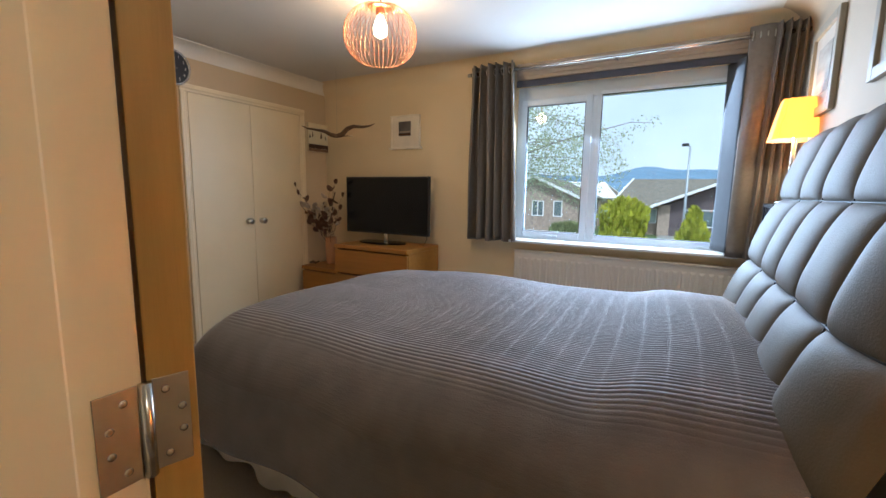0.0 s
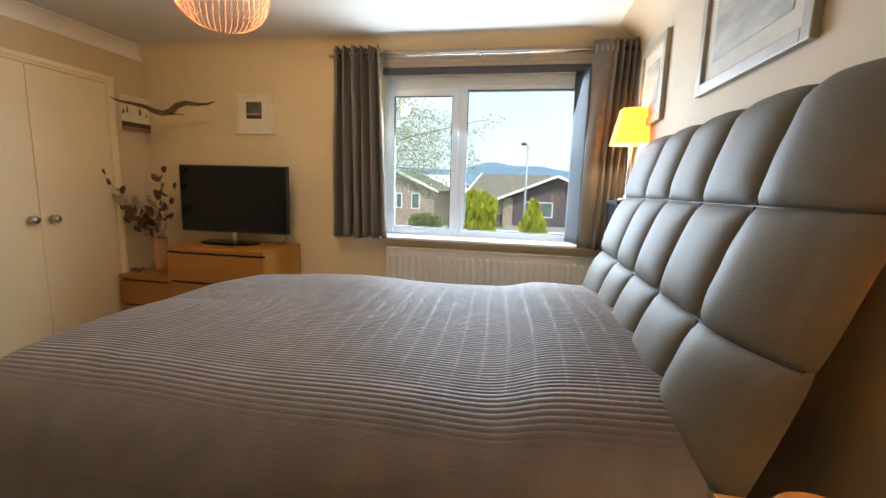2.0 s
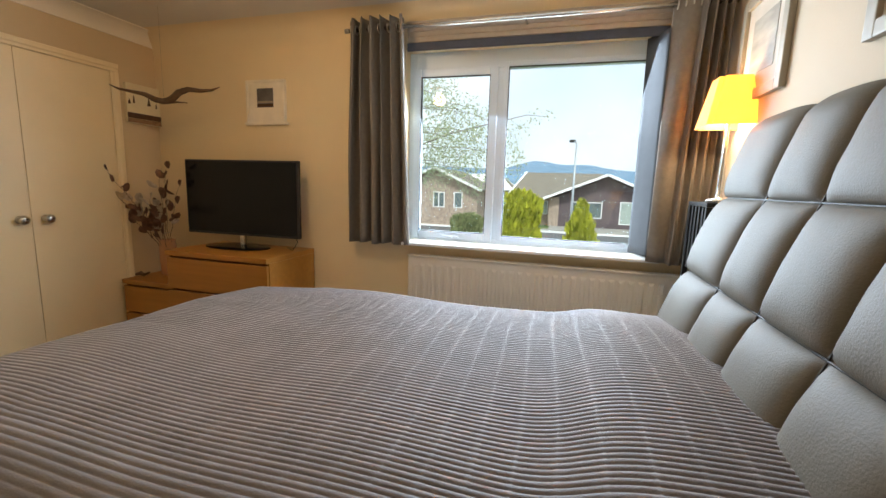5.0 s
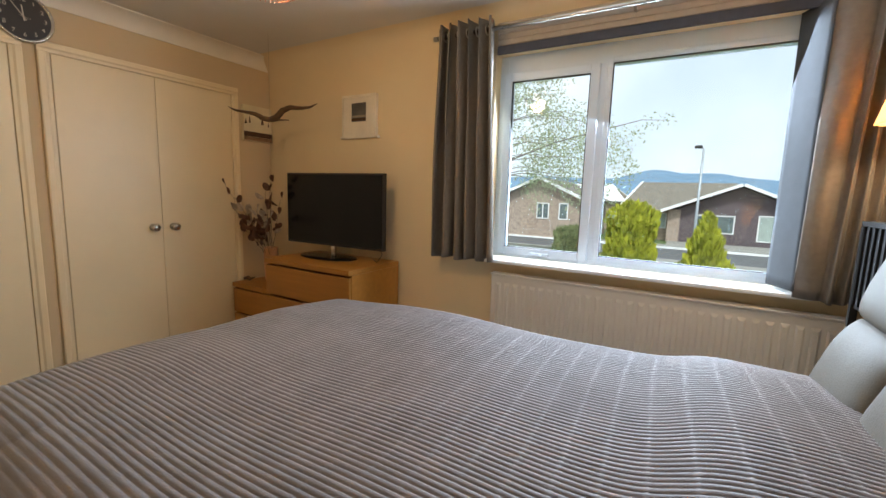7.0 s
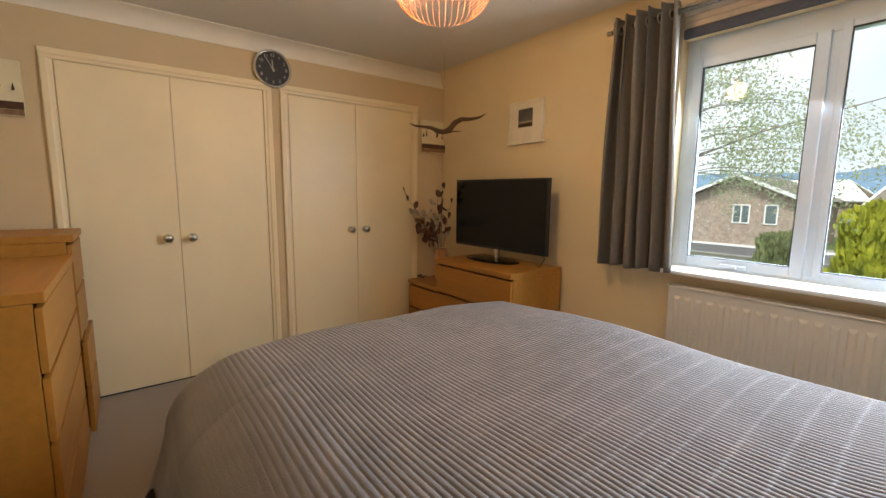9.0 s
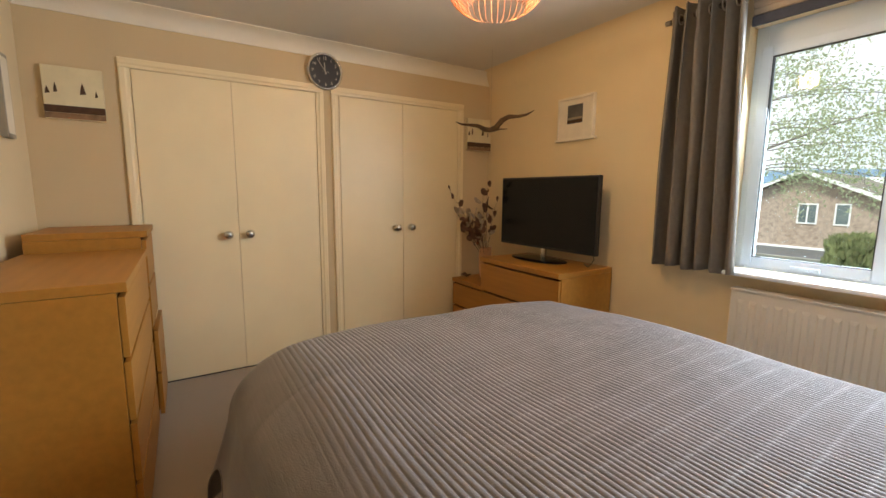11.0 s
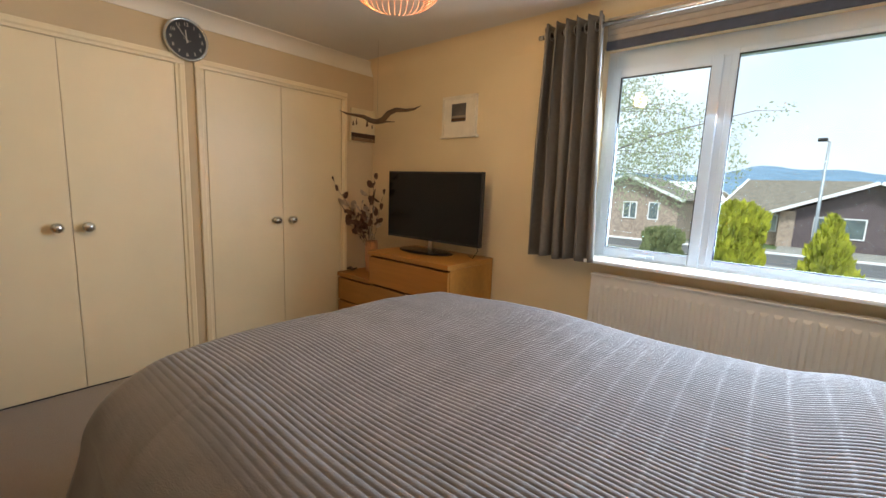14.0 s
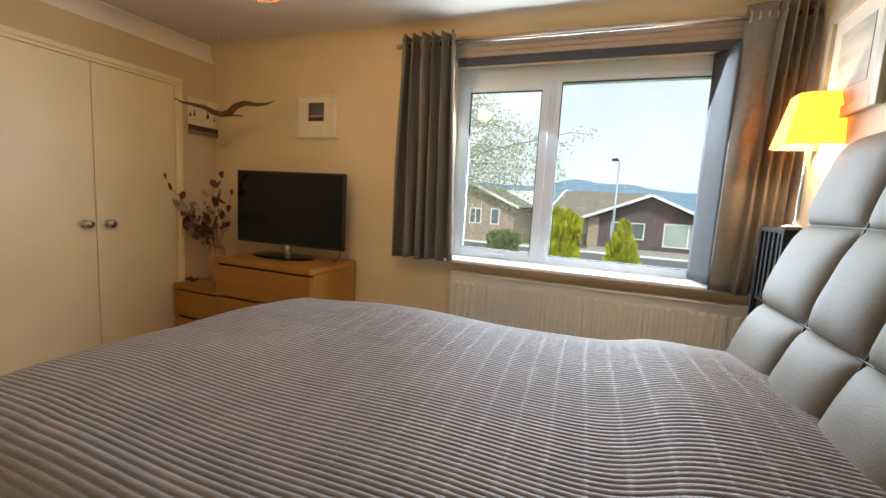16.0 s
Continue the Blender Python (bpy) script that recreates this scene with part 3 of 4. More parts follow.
def bedspread():
    th = thing("bedspread", (0, 0, 0), "taupe ribbed bedspread spread over the bed and hanging down its sides", "bedspread")
    pitch = 0.0175
    drop = 0.34
    nb = 1400
    na = 520
    Lb = BY1 - BY0 + 2 * drop
    drop_foot = 0.50
    La = BX1 - BX0 + drop_foot
    b = (np.linspace(0, 1, nb) * Lb - drop)
    a = (np.linspace(0, 1, na) * La - drop_foot)

    def fold(s, w, near, far):
        """Arc length s from the edge to place and drop, over a rounded shoulder (width, depth)."""
        pos, dz = s.copy(), np.zeros_like(s)
        for sign, t, shoulder in ((1, s, near), (-1, w - s, far)):
            if not shoulder:
                continue
            rh, rv = shoulder
            q = math.pi / 2 * math.sqrt((rh * rh + rv * rv) / 2)
            base = 0.0 if sign > 0 else w
            arc = rh - t
            th_ = np.clip(arc / q, 0, 1) * math.pi / 2
            hang = np.maximum(arc - q, 0)
            mm = t < rh
            pos = np.where(mm, base + sign * (rh - rh * np.sin(th_)) - sign * 0.24 * hang, pos)
            dz = np.where(mm, rv - rv * np.cos(th_) + hang, dz)
        return pos, dz

    yb, dzb = fold(b, BY1 - BY0, (0.30, 0.20), (0.20, 0.20))
    xa, dza = fold(a, BX1 - BX0, (0.20, 0.20), None)
    X = BX0 + xa[None, :] + 0 * b[:, None]
    Y = BY0 + yb[:, None] + 0 * a[None, :]
    DB, DA = dzb[:, None] + 0 * X, dza[None, :] + 0 * X
    Dz = (DA ** 2.7 + DB ** 2.7) ** (1 / 2.7)
    both = np.minimum(DA, DB)
    X = X - 0.12 * both * (DA > 0)
    Y = Y + np.where(Y < (BY0 + BY1) / 2, -1, 1) * 0.10 * both
    crown = 0.034 * (1 - (np.abs(Y - (BY0 + BY1) / 2) / 0.92) ** 3) * (1 - np.clip((-1.35 - X) / 0.5, 0, 1) ** 2)
    top = BZ - 0.004 + crown + 0.010 * np.sin(2.3 * X + 1.0) * np.cos(3.1 * Y) + 0.006 * np.sin(7 * X + 3 * Y)
    X = X + 0.17 * np.clip((1.80 - Y) / 0.70, 0, 1) ** 2 * np.clip((-0.8 - X) / 1.0, 0, 1)
    pil = 1 / (1 + np.exp(-(X - 0.02) / 0.045)) * 0.066 * np.clip(1 - (np.abs(Y - (BY0 + BY1) / 2) / 0.98) ** 6, 0, 1)
    ca, cb = np.clip(1 - (X - BX0) / 0.60, 0, 1), np.clip(1 - (BY1 - Y) / 0.60, 0, 1)
    top = top - 0.052 * (ca * cb) ** 0.9 * (1 - np.clip(Dz / 0.3, 0, 1))
    cn = np.clip(1 - (Y - BY0) / 0.90, 0, 1)
    top = top + 0.035 * ca ** 0.7 * cn ** 0.6 * (1 - np.clip(Dz / 0.3, 0, 1))
    Zc = top + pil - Dz
    wave = 0.012 * np.sin(9 * X + 1.3) * np.clip(DB / 0.3, 0, 1)
    Y = Y + np.where(Y < (BY0 + BY1) / 2, -1, 1) * wave
    cell = np.abs(((X + 0.02 * np.sin(3 * Y)) / 0.085) % 1.0 - 0.5) * 0.085
    thread = np.exp(-(cell / 0.0032) ** 2) * (0.24 + 0.42 / (1 + np.exp(-(X + 0.9) / 0.3)))
    ridge = (np.abs(np.sin(math.pi * b / pitch)) ** 0.55)[:, None]
    rib = 0.0055 * (1 - 0.93 * np.clip((Dz - 0.004) / 0.035, 0, 1)) * (ridge * (1 - thread) + 0.9 * thread)
    nrm = np.clip(Dz / 0.2, 0, 1)
    Zc = Zc + rib * (1 - nrm)
    Y = Y + np.where(Y < (BY0 + BY1) / 2, -1, 1) * rib * nrm * (DB > 0)
    X = X - rib * np.clip(DA / 0.2, 0, 1)
    Zc = np.maximum(Zc, 0.012)
    me = bpy.data.meshes.new("cover")
    verts = np.stack([X, Y, Zc], -1).reshape(-1, 3)
    idx = np.arange(nb * na).reshape(nb, na)
    faces = np.stack([idx[:-1, :-1], idx[1:, :-1], idx[1:, 1:], idx[:-1, 1:]], -1).reshape(-1, 4)
    me.from_pydata(verts.tolist(), [], faces.tolist())
    me.materials.append(COVER)
    me.shade_smooth()
    ob = new("cover", me)
    ob.parent = th
    G = verts.reshape(nb, na, 3)
    for name, line in (("side_hem", G[0, ::8]), ("side_hem", G[-1, ::8]), ("foot_hem", G[::12, 0]), ("head_hem", G[200:-200:12, -1])):
        part(name, tube([tuple(float(c) for c in p) for p in line], 0.004, 6), COVER, th, smooth=True)
    return th


bedspread()

# ---- wall things ----
ck = thing("wall_clock", (W_X + 0.002, 1.945, 2.187), "round black wall clock with a pale rim above the wardrobes", "clock")
part("rim", lathe([(0.132, 0.0), (0.134, 0.02), (0.130, 0.034), (0.120, 0.036), (0.116, 0.026)], 48, axis="x"), CHROME, ck, smooth=True)
face = part("face", lathe([(0.117, 0.020), (0.117, 0.027)], 48, axis="x"), BLACKP, ck)


def lettering(name, body, size, m, mate, parent):
    """Flat letters laid on a thing, turned into a mesh."""
    c = bpy.data.curves.new(name, "FONT")
    c.body, c.size, c.align_x, c.align_y, c.extrude = body, size, "CENTER", "CENTER", 0.0004
    tmp = bpy.data.objects.new(name, c)
    me = bpy.data.meshes.new_from_object(tmp)
    me.transform(m)
    bpy.data.objects.remove(tmp)
    me.materials.append(mate)
    ob = new(name, me)
    ob.parent = parent
    return ob


PALE = mat("pale_dial_print", (0.55, 0.50, 0.42), 0.6, vary=0.0)
for k in range(1, 13):
    a = radians(90 - 30 * k)
    m = Matrix(((0, 0, 1, 0.0285), (1, 0, 0, 0.092 * math.cos(a)), (0, 1, 0, 0.092 * math.sin(a)), (0, 0, 0, 1)))
    lettering("numeral", str(k), 0.030, m, PALE, face)


def pointer(deg, length, w):
    a = radians(90 - deg)
    dy, dz = math.cos(a), math.sin(a)
    b = bmesh.new()
    q = [(-0.02 * dy - w * dz, -0.02 * dz + w * dy), (-0.02 * dy + w * dz, -0.02 * dz - w * dy), (length * dy + w * dz, length * dz - w * dy), (length * dy - w * dz, length * dz + w * dy)]
    extrude_profile(q, 0.030, 0.031, lambda u, v, s: (s, u, v), b)
    part("pointer", b, PALE, face)


pointer(325, 0.085, 0.002)
pointer(355, 0.060, 0.003)
pointer(100, 0.030, 0.001)

cp = thing("framed_picture", (-2.22, N_Y - 0.001, 1.86), "white box frame with a small dark photograph", "picture")
b = box(-0.185, 0.185, -0.032, 0, -0.168, -0.150, 0.003)
box(-0.165, 0.165, -0.035, 0, 0.130, 0.150, 0.004, b)
box(-0.165, -0.150, -0.034, 0, -0.150, 0.130, 0.002, b)
box(0.150, 0.165, -0.034, 0, -0.150, 0.130, 0.002, b)
part("frame", b, MATB, cp)
part("mount", box(-0.1495, 0.1495, -0.026, -0.001, -0.1495, 0.1295), MATB, cp)
part("print", box(-0.07, 0.07, -0.0285, -0.0265, -0.045, 0.090), PHOTO, cp)
part("print_foreground", box(-0.07, 0.07, -0.0300, -0.0290, -0.040, -0.020), BROWNC, cp)
part("print_horizon", box(-0.07, 0.07, -0.0300, -0.0290, -0.015, 0.000), SILVERW, cp)


def canvas(y0, z0):
    th = thing("canvas_picture", (W_X + 0.002, y0, z0), "small cream canvas picture with brown bands", "picture", "canvas pictures by the wardrobes")
    part("canvas", box(0, 0.03, 0, 0.27, 0, 0.29, 0.003), CREAMC, th)
    part("band", box(0.0305, 0.032, 0.0, 0.27, 0.035, 0.075), BROWNC, th)
    part("band", box(0.0305, 0.032, 0.0, 0.27, 0.003, 0.034), TAN, th)
    for ty, tz, tw, thh in ((0.02, 0.135, 0.011, 0.042), (0.055, 0.145, 0.009, 0.058), (0.175, 0.142, 0.014, 0.066), (0.235, 0.132, 0.007, 0.042)):
        pts = [(ty - tw, tz), (ty + tw, tz + 0.004), (ty + tw * 0.5, tz + thh * 0.6), (ty, tz + thh), (ty - tw * 0.6, tz + thh * 0.55)]
        part("painted_tree", extrude_profile(pts, 0.0305, 0.032, lambda u, v, s: (s, u, v)), BROWNC, th)


canvas(0.355, 1.70)
canvas(3.246, 1.688)


def framed(y0, y1, z0, z1):
    th = thing("framed_picture", (E_X - 0.001, 0, 0), "pale silver wooden frame with a faint print in a dull tan mount", "picture", "pictures above the bed")
    w = 0.045
    b = box(-0.025, 0, y0, y0 + w, z0, z1, 0.004)
    box(-0.025, 0, y1 - w, y1, z0, z1, 0.004, b)
    box(-0.025, 0, y0 + w, y1 - w, z0, z0 + w, 0.004, b)
    box(-0.025, 0, y0 + w, y1 - w, z1 - w, z1, 0.004, b)
    part("frame", b, SILVERW, th)
    part("mount", box(-0.010, -0.004, y0 + w, y1 - w, z0 + w, z1 - w), TANM, th)
    part("print", box(-0.012, -0.0105, y0 + w + 0.07, y1 - w - 0.07, z0 + w + 0.07, z1 - w - 0.07), PRINTP, th)


framed(2.77, 3.24, 1.70, 2.17)
framed(1.56, 2.30, 1.71, 2.19)

# pendant
pe = thing("pendant_lamp", (PENDANT[0], PENDANT[1], CEIL), "rose copper wire cage pendant lamp, switched on", "ceiling lamp")
PK = 1.38


def pz(v):
    return -0.415 + (v + 0.618) * PK


part("ceiling_rose", lathe([(0.05, 0), (0.05, -0.012), (0.03, -0.025), (0.005, -0.028)], 20), WHITE, pe, smooth=True)
part("cord", tube([(0, 0, -0.02), (0, 0, pz(-0.40))], 0.003, 8), BLACKP, pe)
part("lamp_holder", lathe([(0.010, pz(-0.37)), (0.022, pz(-0.38)), (0.026, pz(-0.41)), (0.02, pz(-0.418))], 16), COPPER, pe, smooth=True)
part("bulb", lathe([(r * PK, pz(v)) for r, v in [(0.012, -0.42), (0.020, -0.44), (0.029, -0.465), (0.026, -0.492), (0.008, -0.505)]], 16), BULB, pe, smooth=True)
cage = part("cage", lathe([(0.045 * PK, pz(-0.386)), (0.049 * PK, pz(-0.389)), (0.045 * PK, pz(-0.392))], 32), COPPER, pe, smooth=True)
for k in range(44):
    a = 2 * math.pi * k / 44
    pts = []
    for q in range(13):
        t = math.pi * (0.06 + 0.80 * q / 12)
        rr = 0.147 * PK * math.sin(t) ** 0.7
        pts.append((rr * math.cos(a), rr * math.sin(a), pz(-0.497 + 0.111 * math.cos(t))))
    part("wire", tube(pts, 0.0016, 5), COPPER, cage, smooth=True)

bx = thing("box_frame", (-2.93, S_Y + 0.001, 1.75), "narrow grey box frame hanging above the tall chest", "picture")
part("frame", box(-0.06, 0.06, 0, 0.028, -0.20, 0.20, 0.003), SILVERW, bx)
part("mount", box(-0.045, 0.045, 0.0285, 0.030, -0.18, 0.18), MATB, bx)


def bedside_lamp(x, y, z):
    th = thing("table_lamp", (x, y, z), "glass and chrome table lamp with a lit amber shade", "table lamp", "bedside lamps")
    part("base", lathe([(0.055, 0), (0.055, 0.012), (0.02, 0.02), (0.012, 0.04), (0.014, 0.12), (0.010, 0.22), (0.012, 0.36)], 20), CHROME, th, smooth=True)
    b = bmesh.new()
    r0, r1, z0, z1 = 0.115, 0.072, 0.35, 0.565
    q0 = [b.verts.new((sx * r0, sy * r0, z0)) for sx, sy in ((-1, -1), (1, -1), (1, 1), (-1, 1))]
    q1 = [b.verts.new((sx * r1, sy * r1, z1)) for sx, sy in ((-1, -1), (1, -1), (1, 1), (-1, 1))]
    for k in range(4):
        b.faces.new((q0[k], q0[(k + 1) % 4], q1[(k + 1) % 4], q1[k]))
    es = [e for e in b.edges if (e.verts[0].co.z - e.verts[1].co.z) ** 2 > 0.01]
    bmesh.ops.bevel(b, geom=es, offset=0.02, segments=4, affect="EDGES")
    sh = part("shade", b, SHADE, th, "lit amber fabric shade")
    so = sh.modifiers.new("thick", "SOLIDIFY")
    so.thickness = 0.002
    return th


bedside_lamp(0.655, 3.10, 1.246)
bedside_lamp(0.60, 0.64, 0.72)


def bedside(name, x0, x1, y0, y1, h):
    th = thing(name, (0, 0, 0), "oak veneer bedside cabinet standing beside the bed", "bedside cabinet")
    part("body", box(x0 + 0.02, x1, y0, y1, 0.0, h - 0.03, 0.003), OAKV, th)
    part("drawer_front", box(x0 + 0.002, x0 + 0.019, y0, y1, h * 0.5, h - 0.06, 0.002), OAKV, th)
    part("drawer_front", box(x0 + 0.002, x0 + 0.019, y0, y1, 0.06, h * 0.5 - 0.02, 0.002), OAKV, th)
    part("top", box(x0, x1, y0 - 0.01, y1 + 0.01, h - 0.029, h, 0.004), OAKV, th)
    return th


SX = 0.575


def stand():
    th = thing("plant_stand", (SX, 2.98, 0), "tall black slatted wooden stand in the corner carrying a lamp", "stand")
    w, d = E_X - 0.006 - SX, 0.30
    part("top", box(0, w, 0, d, 1.225, 1.245, 0.003), BLACKW, th)
    part("shelf", box(0.01, w - 0.01, 0.01, d - 0.01, 0.90, 0.915, 0.003), BLACKW, th)
    for x in (0.0, w - 0.025):
        for y in (0.0, d - 0.025):
            part("leg", box(x, x + 0.025, y, y + 0.025, 0, 1.224, 0.002), BLACKW, th)
    part("panel", box(0.012, w - 0.012, 0.012, d - 0.012, 0.916, 1.222), BLACKP, th)
    for k in range(5):
        y = 0.05 + k * 0.055
        part("slat", box(0.002, 0.010, y, y + 0.022, 0.916, 1.224, 0.002), BLACKW, th)
    for k in range(2):
        x = 0.035 + k * 0.05
        part("slat", box(x, x + 0.022, 0.002, 0.010, 0.916, 1.224, 0.002), BLACKW, th)


stand()
bowl = thing("bowl", (0.535, 0.97, 0.721), "shallow round wooden bowl with dark red petals on the bedside cabinet", "bowl")
part("body", lathe([(0.03, 0.0), (0.075, 0.012), (0.095, 0.036), (0.090, 0.038), (0.068, 0.018), (0.01, 0.012)], 32), mat("orange_wood", (0.45, 0.21, 0.07), 0.5, vary=0.2, scale=12), bowl, smooth=True)
for k in range(5):
    a = k * 1.257
    part("pot_pourri", lathe([(0.003, 0.014), (0.018, 0.020), (0.016, 0.032), (0.004, 0.038)], 10, at=(0.032 * math.cos(a), 0.032 * math.sin(a), 0.001)), mat("dark_red_petal", (0.12, 0.02, 0.015), 0.8) if k == 0 else bpy.data.materials["dark_red_petal"], bowl, smooth=True)
bedside("bedside_cabinet", 0.39, E_X - 0.005, 0.50, 1.07, 0.72)

# ---- outdoors ----
ROAD = mat("asphalt", (0.10, 0.10, 0.10), 0.9, vary=0.2, scale=3)
GRASS = mat("grass", (0.07, 0.11, 0.03), 0.95, vary=0.3, scale=0.8, bump=0.5, bump_scale=20)
# distance haze is put into the hills' colour as blue
HILLM = mat("haze_blue_hill", (0.12, 0.21, 0.30), 1.0, vary=0.2, scale=0.01)
RENDERD = mat("dark_brown_render", (0.11, 0.085, 0.09), 0.9, vary=0.15, scale=2)
BRICK = mat("red_brick", (0.36, 0.28, 0.22), 0.9, vary=0.25, scale=6)
ROOFT = mat("concrete_roof_tiles", (0.17, 0.15, 0.12), 0.9, vary=0.2, scale=4)
FASCIA = mat("white_fascia", (0.8, 0.8, 0.78), 0.5)
GZ = -1.75
YGREEN = mat("golden_conifer_foliage", (0.34, 0.38, 0.03), 0.9, vary=0.35, scale=3, color2=(0.52, 0.52, 0.04))
BIRCH = mat("birch_foliage", (0.38, 0.44, 0.26), 0.9, vary=0.3, scale=2, color2=(0.52, 0.56, 0.44))
nt = BIRCH.node_tree
tl = nt.nodes.new("ShaderNodeBsdfTranslucent")
tl.inputs[0].default_value = (0.55, 0.62, 0.36, 1)
mx = nt.nodes.new("ShaderNodeMixShader")
mx.inputs[0].default_value = 0.55
nt.links.new(nt.nodes["Principled BSDF"].outputs[0], mx.inputs[1])
nt.links.new(tl.outputs[0], mx.inputs[2])
nt.links.new(mx.outputs[0], nt.nodes["Material Output"].inputs[0])
BARK = mat("grey_bark", (0.26, 0.23, 0.21), 0.9, vary=0.3, scale=10)
PAVE = mat("pale_concrete", (0.26, 0.25, 0.22), 0.9, vary=0.12, scale=1.5)
LAMPP = mat("galvanised_post", (0.35, 0.38, 0.40), 0.5, 0.6)
DGLASS = mat("dim_window_glass", (0.10, 0.13, 0.13), 0.1, vary=0.3, scale=1)
NET = mat("net_curtain_window", (0.34, 0.40, 0.36), 0.3, vary=0.2, scale=1)
structure("ground", box(-3000, 3000, 3.9, 4000, GZ - 1, GZ), GRASS, label="grass and fields reaching the hills")
structure("road", box(-60, 60, 24.5, 30.5, GZ, GZ + 0.012), ROAD, label="grey asphalt residential road")
structure("pavement", box(-60, 60, 30.62, 32.3, GZ, GZ + 0.12), PAVE, label="pale concrete pavement")
structure("pavement_kerb", box(-60, 60, 30.5, 30.615, GZ, GZ + 0.13), FASCIA, label="pale kerb stones")
structure("pavement_near", box(-60, 60, 22.8, 24.5, GZ, GZ + 0.12), PAVE, label="pale concrete pavement")
structure("driveway", box(-1.2, 8, 32.3, 35.9, GZ, GZ + 0.06), PAVE, label="pale paved drive in front of the bungalow")

# hills
bm = bmesh.new()
row = []
n = 120
for i in range(n + 1):
    x = -2600 + 5200 * i / n
    u = x / 1000
    h = 112 + 66 * math.exp(-((u + 0.20) / 0.19) ** 2) + 44 * math.exp(-((u - 0.14) / 0.20) ** 2) + 26 * math.exp(-((u + 0.95) / 0.5) ** 2) + 20 * math.exp(-((u - 0.75) / 0.4) ** 2)
    h += 7 * noise.noise((u * 6, 0, 0)) + 3 * noise.noise((u * 25, 3, 0)) - 8 * max(0, u - 0.2)
    row.append([bm.verts.new((x, 2000 + 900 * k - 500 * (k == 0) + 120 * noise.noise((u * 2, k, 0)), GZ - 1 + h * (0, 1.0, 0)[k])) for k in range(3)])
for a, b in zip(row, row[1:]):
    for k in range(2):
        bm.faces.new((a[k], b[k], b[k + 1], a[k + 1]))
structure("backdrop_hills", bm, HILLM, True, "wooded hills in the distance, blue haze put into their colour")
bm = bmesh.new()
random.seed(5)
for k in range(60):
    x, y = random.uniform(-90, 110), random.uniform(80, 130)
    r = random.uniform(1.5, 3.0)
    bmesh.ops.create_icosphere(bm, subdivisions=2, radius=r, matrix=Matrix.Translation((x, y, GZ + r * 0.6)))
for v in bm.verts:
    v.co += Vector((noise.noise(v.co * 0.7), noise.noise(v.co * 0.7 + Vector((9, 0, 0))), noise.noise(v.co * 0.7 + Vector((0, 9, 0))))) * 1.2
structure("backdrop_woods", bm, BIRCH, label="far line of trees")


def leaves(bm, centre, radius, count, size, rnd, flat=1.0, fill=0.35):
    """Small leaves scattered through a blob."""
    for _ in range(count):
        while True:
            p = Vector((rnd.uniform(-1, 1), rnd.uniform(-1, 1), rnd.uniform(-1, 1)))
            if fill < p.length < 1:
                break
        p = Vector((p.x * radius[0], p.y * radius[1], p.z * radius[2])) + Vector(centre)
        a, b = Vector((rnd.gauss(0, 1), rnd.gauss(0, 1), rnd.gauss(0, 1))).normalized(), Vector((rnd.gauss(0, 1), rnd.gauss(0, 1), rnd.gauss(0, 1)))
        b = a.cross(b).normalized()
        s = size * rnd.uniform(0.6, 1.4)
        q = [bm.verts.new(p + a * s), bm.verts.new(p + b * s * 0.5), bm.verts.new(p - a * s), bm.verts.new(p - b * s * 0.5)]
        bm.faces.new(q)


def birch():
    th = thing("birch_tree", (-4.7, 12.5, GZ), "tall airy birch tree with small pale green leaves and thin twigs", "tree")
    rnd = random.Random(11)
    part("trunk", tube([(0, 0, 0), (0.05, 0, 2.0), (-0.05, 0.1, 4.2), (0.1, 0, 7.5)], [0.14, 0.11, 0.07, 0.02], 10), BARK, th, smooth=True)
    lb, cr = bmesh.new(), bmesh.new()
    for k in range(40):
        z = rnd.uniform(3.5, 7.0)
        a = rnd.uniform(0, 2 * math.pi) if k > 14 else rnd.uniform(-0.7, 0.5)
        ln = rnd.uniform(1.4, 3.2) * (1.0 if z < 5.5 else 0.6)
        pts = []
        for q in range(7):
            f = q / 6
            pts.append((ln * f * math.cos(a + 0.3 * f), ln * f * math.sin(a + 0.3 * f), z + 0.7 * f - 1.1 * f * f + 0.06 * math.sin(5 * f + k)))
        tube(pts, [0.013 * (1 - 0.85 * q / 6) for q in range(7)], 5, lb)
        for q in range(2, 7):
            leaves(cr, pts[q], (0.42, 0.42, 0.36), 44, 0.040, rnd, fill=0.0)
        for q in range(3, 7):
            d = rnd.uniform(0.3, 0.8)
            tw = [pts[q], (pts[q][0] + rnd.uniform(-0.2, 0.3), pts[q][1], pts[q][2] - d * 0.5), (pts[q][0] + rnd.uniform(-0.2, 0.4), pts[q][1], pts[q][2] - d)]
            tube(tw, [0.006, 0.004, 0.002], 4, lb)
            leaves(cr, tw[2], (0.20, 0.20, 0.30), 28, 0.034, rnd, fill=0.0)
    pts = [(0.0, 0, 4.0), (1.4, 0, 4.5), (2.6, -0.1, 4.75), (3.5, -0.1, 4.95), (4.1, -0.1, 4.9)]
    tube(pts, [0.03, 0.02, 0.014, 0.009, 0.004], 5, lb)
    for px, ph, c in ((2.2, 4.5, 60), (2.8, 4.5, 50), (3.1, 4.15, 60), (3.4, 4.6, 40), (3.7, 4.9, 30), (4.1, 4.95, 16), (3.3, 3.85, 40)):
        leaves(cr, (px, -0.1, ph), (0.28, 0.2, 0.24), c, 0.040, rnd, fill=0.0)
    part("limbs", lb, BARK, th)
    part("crown", cr, BIRCH, th)


birch()


